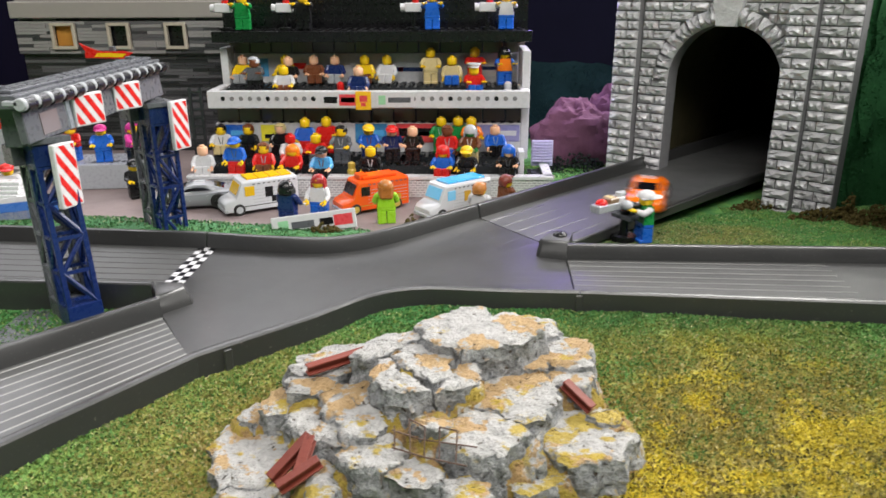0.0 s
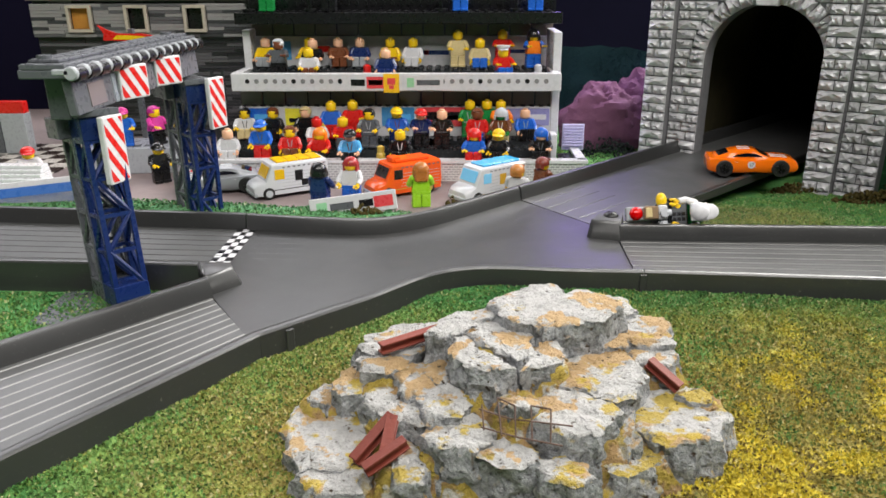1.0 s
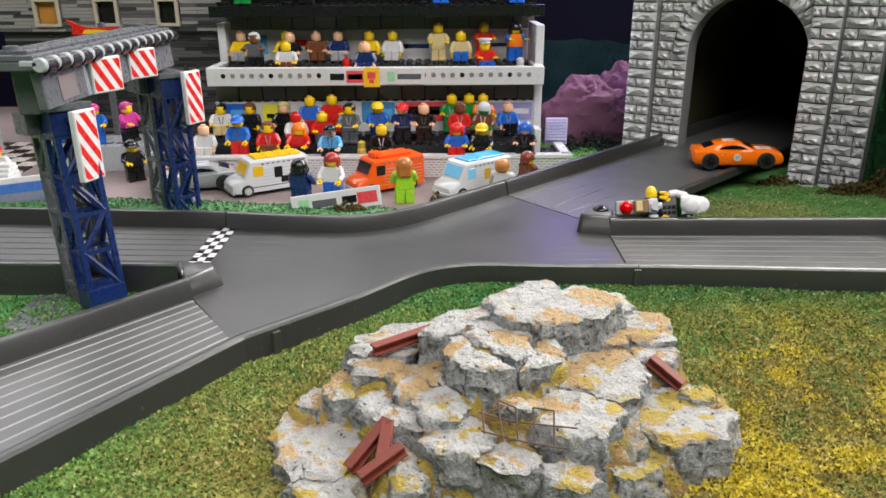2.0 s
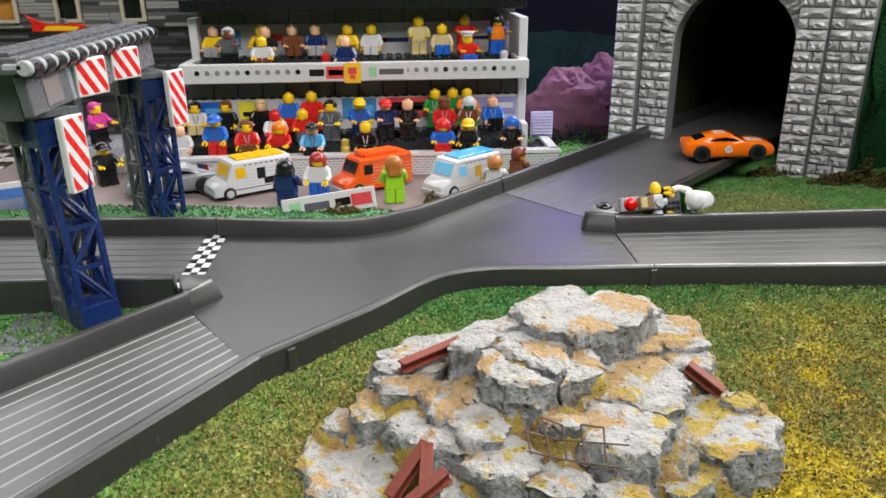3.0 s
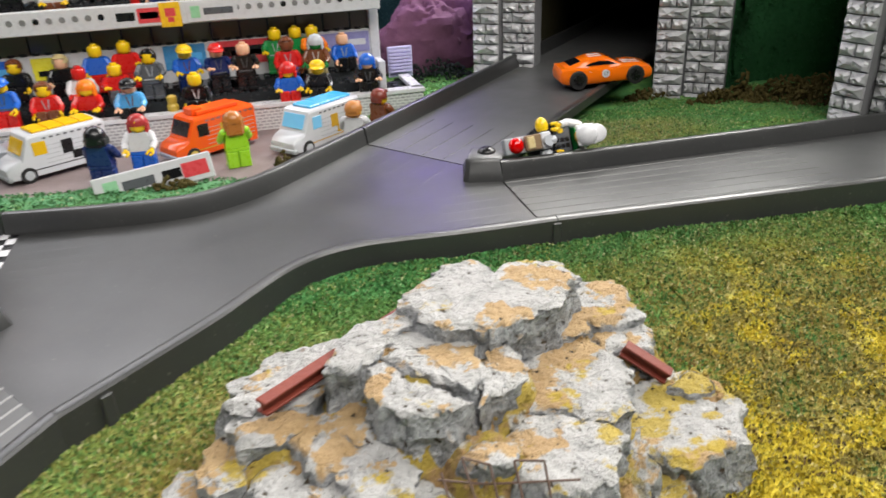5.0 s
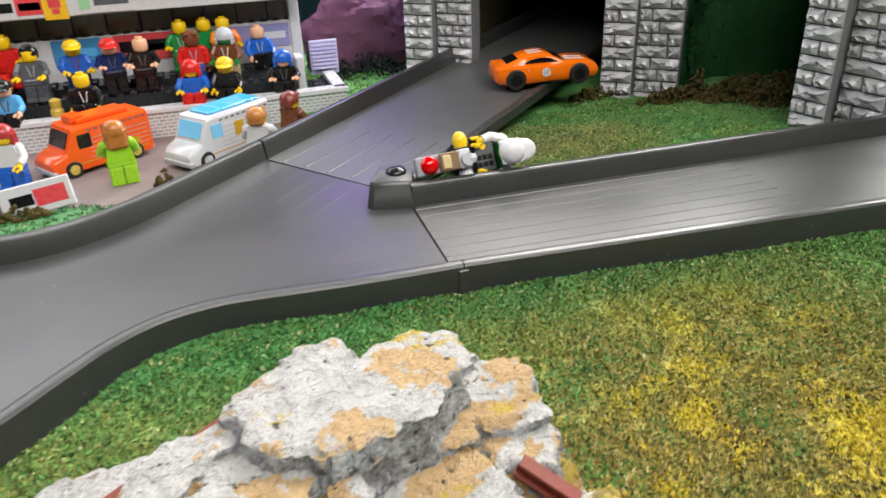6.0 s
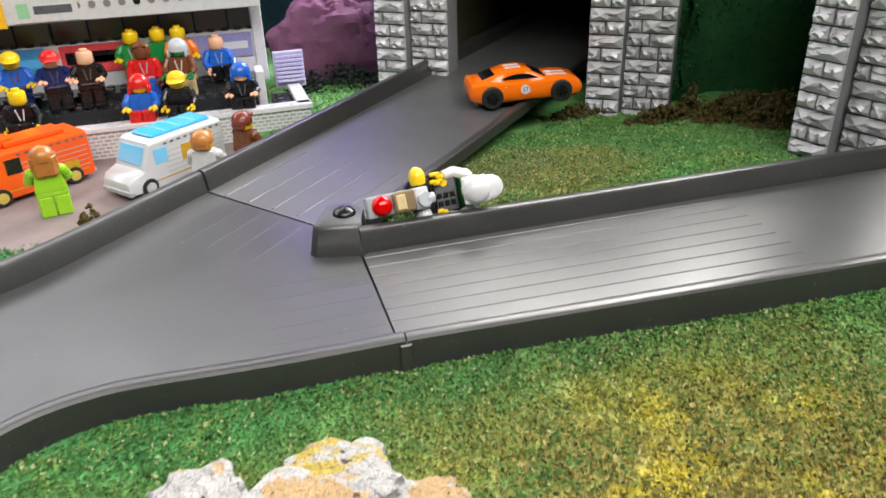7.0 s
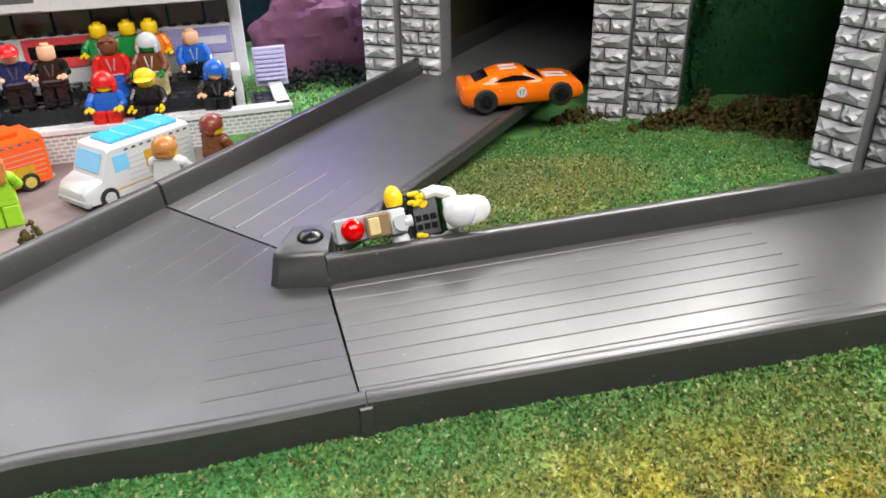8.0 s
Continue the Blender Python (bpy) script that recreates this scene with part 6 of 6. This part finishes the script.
podium = thing("podium_block", at(-27.0, 66.5, -1.93, 8), "light grey toy brick podium with dark print on its face", "podium")
g = Geo(plastic((0.36, 0.37, 0.41)))
g.box(0, 0, 1.1, 7.5, 4.5, 2.2, 0.06)
part("block", g, podium)
for dx in (-1.2, 0.2, 1.4):
    g = Geo(DGREY)
    g.box(dx, -1.2, 2.22, 0.9, 0.7, 0.03)
    part("print", g, podium)
for x, y, z, rz, torso, legs, head, top, tm, word in (
    (-27.5, 65.5, 0.27, 20, BLUE, BLUE, YELLOW, "cap", plastic((0.5, 0.02, 0.2)), "blue-suited toy figure on the grey podium"),
    (-25.0, 66.2, 0.27, 60, plastic((0.6, 0.05, 0.3)), BLACK, YELLOW, "hair", plastic((0.5, 0.03, 0.25)), "pink and black toy figure on the grey podium"),
    (-23.2, 61.6, -1.93, 40, BLACK, BLACK, YELLOW, "cap", BLACK, "black-suited toy figure on the paving"),
    (-21.3, 63.2, -1.93, -20, LGREY, DGREY, YELLOW, "helmet", NAVY, "grey-suited toy figure with a blue helmet"),
    (-30.5, 66.0, 0.27, 0, RED, BLUE, YELLOW, "hair", BROWN, "red-shirted toy figure on the grey podium"),
    (-33.0, 60.0, -1.93, 30, WHITE, BLUE, YELLOW, "cap", RED, "white-shirted toy figure on the paving"),
):
    figure(word, at(x, y, z, rz), torso, legs, head, top=top, top_mat=tm, group="bystanders", reach=50)
sign_board(at(-20.2, 60.3, -1.9, -25) @ pose(0, 0, 0, -25, 12, 0), 1.9, 1.5, WHITE, [(0, 0.2, 0.7, 0.16, SOFTRED), (0, -0.15, 0.7, 0.12, DGREY)], "small white placard with red and grey lines of print")
steps_white = thing("white_steps", Matrix(), "low stack of white toy plates", "toy bricks")
for i in range(9):
    g = Geo(WHITE)
    g.box(-34 + 0.1 * i, 56.5 + 0.22 * i, -1.85 + 0.26 * i, 8 - 0.4 * i, 3.4 - 0.3 * i, 0.26, 0.03)
    part("plate", g, steps_white)

# grey brick building with three windows
WALLS = [plastic((0.04, 0.041, 0.044), 0.4), plastic((0.1, 0.1, 0.105), 0.4), plastic((0.26, 0.255, 0.25), 0.4), plastic((0.018, 0.019, 0.02), 0.4)]
house = thing("brick_building", Matrix(), "grey mottled toy brick building with three pale-framed windows", "building")
g = Geo(WALLS[3])
g.box(-30.3, 83.2, 6, 23.4, 4.0, 17)
part("core", g, house)
rnd = random.Random(8)
WIN = [(-37.7, -35.5), (-31.9, -29.9), (-26.0, -24.1)]
plates = {}
for row in range(50):
    z = -1.8 + row * 0.32
    x = -41.6
    while x < -19.5:
        L = rnd.choice((1.6, 1.6, 2.4, 3.2, 3.2, 4.8))
        inside = False
        if 8.9 < z < 11.2:
            for a, b in WIN:
                # bricks end at the window's reveal
                if x >= a - 0.25 and x < b + 0.25:
                    inside, L = True, b + 0.25 - x
                elif x < a - 0.25 < x + L:
                    L = a - 0.25 - x
        L = max(L, 0.05)
        mid = x + L / 2
        if not inside and L > 0.15:
            if 8.2 < z < 12:
                k = rnd.choice((0, 1, 1, 2, 2, 2))
            elif 12 <= z:
                k = 2
            else:
                k = rnd.choice((0, 0, 1, 3, 3))
            key = (round(L, 2), k)
            if key not in plates:
                gp = Geo(WALLS[k])
                gp.box(0, 0, 0, L - 0.03, 1.0, 0.3, 0.02)
                plates[key] = gp.mesh("brick")
            if row >= 22:
                ob = new("brick", plates[key])
                ob.parent = house
                ob.matrix_basis = at(mid, 80.6 - (0.7 if 8.2 < z < 11.6 else 0) + rnd.uniform(-0.02, 0.02), z)
            else:
                plates.setdefault("low", []).append((mid, 80.6, z, L, k))
        x += L
for k in range(4):
    g = Geo(WALLS[k])
    for mid, y, z, L, kk in plates["low"]:
        if kk == k:
            g.box(mid, y, z, L - 0.03, 1.0, 0.3)
    if g.v:
        tagged(part("lower_bricks", g, house), kind="stuff")
g = Geo(plastic((0.3, 0.28, 0.26), 0.4))
g.box(-30.6, 80.4, 12.6, 22.4, 2.6, 1.6, 0.08)
part("cornice", g, house, "pale grey cornice")
CURTAIN = rough_paint("amber_lit_room", (0.3, 0.12, 0.02), (0.6, 0.3, 0.06), 150)
for i, (a, b) in enumerate(WIN):
    win = new("window")
    win.parent = house
    for dx, dz, sx, sz in ((0, 1.15, b - a + 0.3, 0.3), (0, -1.15, b - a + 0.3, 0.3), (-(b - a) / 2, 0, 0.3, 2.1), ((b - a) / 2, 0, 0.3, 2.1)):
        g = Geo(plastic((0.45, 0.41, 0.33)))
        g.box((a + b) / 2 + dx, 79.3, 10.05 + dz, sx, 0.5, sz, 0.03)
        part("frame", g, win)
    g = Geo(CURTAIN if i == 0 else BLACK)
    g.box((a + b) / 2, 79.9, 10.05, b - a - 0.2, 0.2, 2.0)
    part("pane", g, win, "amber curtained pane" if i == 0 else "dark pane")
g = Geo(RED)
fl = [(0, 0), (4.2, -0.1), (5.2, 0.5), (4.0, 0.7), (2.8, 0.65), (1.5, 0.7), (0.6, 1.0), (-0.4, 1.5), (0.1, 0.7)]
g.prism(fl, 0, 0.2, 0.0, Matrix.Rotation(radians(90), 4, "X"))
g.use(YELLOW)
g.prism([(1.0, 0.1), (4.0, 0.05), (4.5, 0.4), (2.6, 0.5), (1.4, 0.5)], 0.2, 0.24, 0.0, Matrix.Rotation(radians(90), 4, "X"))
thing("flame_sign", at(-32.0, 74.0, 8.4) @ Matrix.Scale(0.9, 4), "red and yellow flame-shaped sign board", "sign", geo=g)
g = Geo(DGREY)
g.box(-29.6, 74.6, 3.75, 0.5, 0.5, 11.3, 0.04)
thing("sign_post", Matrix(), "dark grey post behind the gantry", "post", geo=g)
tower = thing("ladder_post", at(-20.4, 70.0, -1.93), "black toy ladder beside the stand", "ladder")
for x in (-0.5, 0.5):
    g = Geo(STUDS)
    g.box(x, 0, 4.0, 0.25, 0.3, 8.0, 0.03)
    part("rail", g, tower)
for k in range(10):
    g = Geo(STUDS)
    g.box(0, 0, 0.6 + k * 0.78, 1.0, 0.2, 0.2, 0.03)
    part("rung", g, tower)

barrier = thing("barrier", at(-45.5, 72.0, -1.93), "red and grey toy brick barrier at the edge of the paving", "barrier")
for i in range(5):
    g = Geo(DGREY if i % 2 else LGREY)
    g.box(-4.8 + 2.4 * i, 0, 1.95, 2.34, 1.2, 3.9, 0.05)
    part("base_block", g, barrier)
    g = Geo(RED)
    g.box(-4.8 + 2.4 * i, 0, 4.45, 2.36, 0.9, 1.1, 0.05)
    part("red_brick", g, barrier)


# ---- rocks and lichen ----
def boulder(name, x, y, z, rx, ry, rz, mat, label, seed):
    gb = Geo(mat)
    n, k = 44, 24
    vs, fs = [], []
    for j in range(k + 1):
        a = -0.4 + (math.pi / 2 + 0.4) * j / k
        for i in range(n):
            b = 2 * math.pi * i / n
            p = Vector((math.cos(a) * math.cos(b), math.cos(a) * math.sin(b), math.sin(a)))
            d = 1 + 0.22 * noise.noise(p * 1.8 + Vector((seed, 0, 0))) + 0.1 * noise.noise(p * 5.0 + Vector((seed, 3, 0))) + 0.07 * noise.noise(p * 13)
            vs.append((x + p.x * d * rx, y + p.y * d * ry, z + p.z * d * rz))
    for j in range(k):
        fs += [(j * n + i, j * n + (i + 1) % n, (j + 1) * n + (i + 1) % n, (j + 1) * n + i) for i in range(n)]
    gb.put(vs, fs)
    return thing(name, Matrix(), label, "rock", geo=gb, sharp=30)


boulder("boulder", 14.9, 73.2, 0.4, 4.0, 2.6, 3.9, PINKROCK, "mauve-pink craggy boulder beside the tunnel", 4)
boulder("boulder", 19.4, 75.2, 0.6, 3.6, 2.6, 4.7, PINKROCK, "mauve-pink craggy boulder beside the tunnel", 9)


def lichen(name, x, y, z, w_, d_, h, count, mat, label, seed):
    """A clump of many small crumbs."""
    rnd2 = random.Random(seed)
    gl = Geo(mat)
    for _ in range(count):
        a, r = rnd2.uniform(0, 6.28), math.sqrt(rnd2.random())
        hh = (1 - r * r) * h * rnd2.uniform(0.2, 1.0)
        s = rnd2.uniform(0.12, 0.32)
        q = Euler((rnd2.uniform(0, 3), rnd2.uniform(0, 3), rnd2.uniform(0, 3))).to_matrix().to_4x4()
        gl.box(x + math.cos(a) * r * w_, y + math.sin(a) * r * d_, z + hh, s, s * rnd2.uniform(0.5, 1), s * rnd2.uniform(0.4, 1), s * 0.3, q)
    return tagged(thing(name, Matrix(), label, "bush", "lichen clumps", geo=gl), kind="stuff")


lichen("lichen_clump", 34.3, 53.0, -1.5, 3.0, 1.7, 1.9, 900, BUSH, "olive-brown lichen at the foot of the hillside", 1)
lichen("lichen_clump", 35.2, 50.6, -1.3, 2.4, 2.2, 2.3, 900, BUSH, "olive-brown lichen at the foot of the hillside", 2)
lichen("lichen_clump", 31.0, 54.8, -1.6, 3.2, 1.0, 1.1, 420, BUSH, "olive-brown lichen at the foot of the portal", 3)
lichen("lichen_clump", 32.2, 54.6, -1.5, 0.8, 0.7, 2.2, 120, BUSH, "small brown twiggy lichen tuft", 4)
lichen("lichen_clump", 27.0, 57.5, -1.6, 2.4, 1.0, 0.9, 300, BUSH, "olive-brown lichen at the foot of the portal", 5)
lichen("lichen_clump", 14.5, 70.0, -1.6, 3.6, 1.4, 1.8, 420, DARKBUSH, "black-green lichen by the boulders", 6)
lichen("lichen_clump", 10.8, 44.6, -0.5, 0.7, 0.9, 0.5, 80, BUSH, "olive-brown lichen between the tracks", 7)
lichen("lichen_clump", 8.3, 35.1, -0.5, 0.3, 0.25, 0.45, 26, BUSH, "small olive tuft at the track's edge", 8)
lichen("lichen_clump", 20.0, 34.4, -0.6, 0.5, 0.3, 0.35, 30, BUSH, "small olive tuft at the track's edge", 9)
lichen("lichen_clump", -4.6, 46.9, 0.1, 1.2, 0.4, 0.5, 60, BUSH, "olive tufts under the advertising board", 10)
lichen("lichen_clump", 0.8, 49.4, -0.4, 0.5, 0.4, 0.9, 40, BUSH, "olive tuft behind the track", 11)
lichen("lichen_clump", -12.5, 35.2, -0.8, 1.5, 0.5, 0.5, 70, DARKBUSH, "dark tufts between the tracks", 12)


# ---- loose turf flock ----
def flock(name, boxes, label):
    """Tiny upright flakes over the land, kept off the track and the ruin."""
    rs = np.random.RandomState(5)
    out = []
    for x0, x1, y0, y1, count, size in boxes:
        px, py = rs.uniform(x0, x1, count), rs.uniform(y0, y1, count)
        out.append(np.stack([px, py, np.full(count, size)], 1))
    p = np.concatenate(out)
    x, y = p[:, 0], p[:, 1]
    ne = np.array(near_edge)
    lim = np.interp(x, ne[:, 0], ne[:, 1]) - 0.2
    lim = np.where(x > 10, 35.42 - 0.0725 * (x - 10), lim)
    lim = np.where(x < -6.5, 28.6 + (x + 6.7) * 1.457, lim)
    front = y < lim
    tri_ok = (x > 11.5) & (y > 42.95 - 0.02 * (x - 10)) & (y < 45.0 + (x - 10.3) * 0.964) & (y < 56)
    tri_ok |= (x > 24) & (y > 42.95 - 0.02 * (x - 10)) & (y < 58) & (y < 45.0 + (x - 10.3) * 0.964)
    strip = (y > np.interp(x, [-30, -11, -4.3, -2.3, -0.4, 2.2, 5.1, 9], [45.9, 44.6, 43.8, 44.3, 45.5, 48.0, 50.8, 54.9])) & (y < np.interp(x, [-30, -10, -2, 3, 8], [50.2, 50.2, 52.2, 55.2, 60])) & (y < 60) & (x < 8)
    mid = (y < 36.0) & (x < -11.5) & (y > 34.9 + (x + 10.3) * 1.119) & (x > -30)
    back = (x > 9) & (y > 58) & (y < 72) & (y > 54.6 + (x - 9) * 1.03)
    p = p[front | tri_ok | strip | mid | back]
    n = len(p)
    z = np.array([ground_z(a, b) + ground_bump(a, b) for a, b in p[:, :2]]) - 0.02
    ang = rs.uniform(0, 2 * np.pi, n)
    tilt = rs.uniform(-0.9, 0.9, n)
    size = p[:, 2] * rs.uniform(0.6, 1.5, n)
    wx, wy = np.cos(ang) * size * 0.42, np.sin(ang) * size * 0.42
    hx, hy = -np.sin(ang) * np.sin(tilt) * size, np.cos(ang) * np.sin(tilt) * size
    hz = np.cos(tilt) * size
    c = np.stack([p[:, 0], p[:, 1], z], 1)
    side = np.stack([wx, wy, np.zeros(n)], 1)
    up = np.stack([hx, hy, hz], 1)
    v = np.stack([c - side, c + side, c + side * 0.6 + up, c - side * 0.7 + up * 0.8], 1).reshape(-1, 3) * S
    me = bpy.data.meshes.new(name)
    me.vertices.add(4 * n)
    me.vertices.foreach_set("co", v.ravel())
    me.loops.add(4 * n)
    me.loops.foreach_set("vertex_index", np.arange(4 * n, dtype=np.int32))
    me.polygons.add(n)
    me.polygons.foreach_set("loop_start", np.arange(0, 4 * n, 4, dtype=np.int32))
    me.update(calc_edges=True)
    me.materials.append(TURF)
    return tagged(new(name, me), label, "grass", "", "stuff")


flock("turf_flock", [(-16, 34, 13, 37, 480000, 0.105), (11, 36, 42, 58, 110000, 0.105), (-30, 24, 43, 72, 90000, 0.12), (-30, -11, 14, 37, 40000, 0.13)], "fine green, yellow and brown scatter flock on the ground")


# ---- what moves ----
def motions():
    def car(x, y, z, heading, pitch=0.0, roll=0.0):
        return at(x, y, z) @ pose(0, 0, 0, 0, 0, heading) @ pose(0, 0, 0, roll, pitch, 0)

    walk(racer, [
        (0.0, car(17.3, 53.4, 0.05, -108, 0)),
        (0.1, car(14.1, 52.5, 0.7, -126, 14, 4)),
        (0.2, car(16.0, 54.2, 0.9, -100, 14, 0)),
        (0.3, car(17.9, 55.2, 0.3, -64, 2, 2)),
        (0.4, car(19.1, 55.6, 0.2, -46)),
        (0.5, car(20.3, 56.3, 0.15, -34)),
        (0.6, car(21.4, 56.8, 0.15, -23)),
        (0.7, car(22.2, 57.0, 0.18, -15, -1)),
        (0.9, car(22.7, 56.8, 0.22, -10, -2.5)),
        (8.0, car(22.7, 56.8, 0.22, -10, -2.5)),
    ])

    def fall(x, y, z, tilt, turn=0.0, spin=0.0):
        return at(x, y, z) @ pose(0, 0, 0, tilt, turn, 0) @ pose(0, 0, 0, 0, 0, spin)

    walk(cameraman, [
        (0.0, fall(15.7, 47.0, -0.45, 0, 0, -78)),
        (0.1, fall(16.0, 46.6, -0.45, 12, 3, -82)),
        (0.2, fall(15.6, 46.2, -0.3, 42, 4, -88)),
        (0.3, fall(14.75, 45.3, 0.25, 62, 0, -90)),
        (0.4, fall(14.5, 45.85, 0.3, 63, 0, -78)),
        (0.7, fall(14.5, 45.85, 0.3, 63, 0, -78)),
        (0.85, fall(14.73, 45.35, 0.22, 63, 0, -88)),
        (8.0, fall(14.73, 45.35, 0.22, 63, 0, -88)),
    ])
    walk(rig, [
        (0.0, fall(14.5, 47.2, -0.45, 0, 0, 36)),
        (0.1, fall(14.6, 46.8, -0.4, 8, 10, 16)),
        (0.2, fall(14.1, 46.4, -0.1, 45, 8, 0)),
        (0.3, fall(13.55, 45.6, 0.3, 66, 0, 0)),
        (0.4, fall(13.45, 45.75, 0.3, 67, 0, 15)),
        (0.7, fall(13.45, 45.75, 0.3, 67, 0, 15)),
        (0.85, fall(13.5, 45.7, 0.32, 67, 0, 3)),
        (8.0, fall(13.5, 45.7, 0.32, 67, 0, 3)),
    ])


motions()
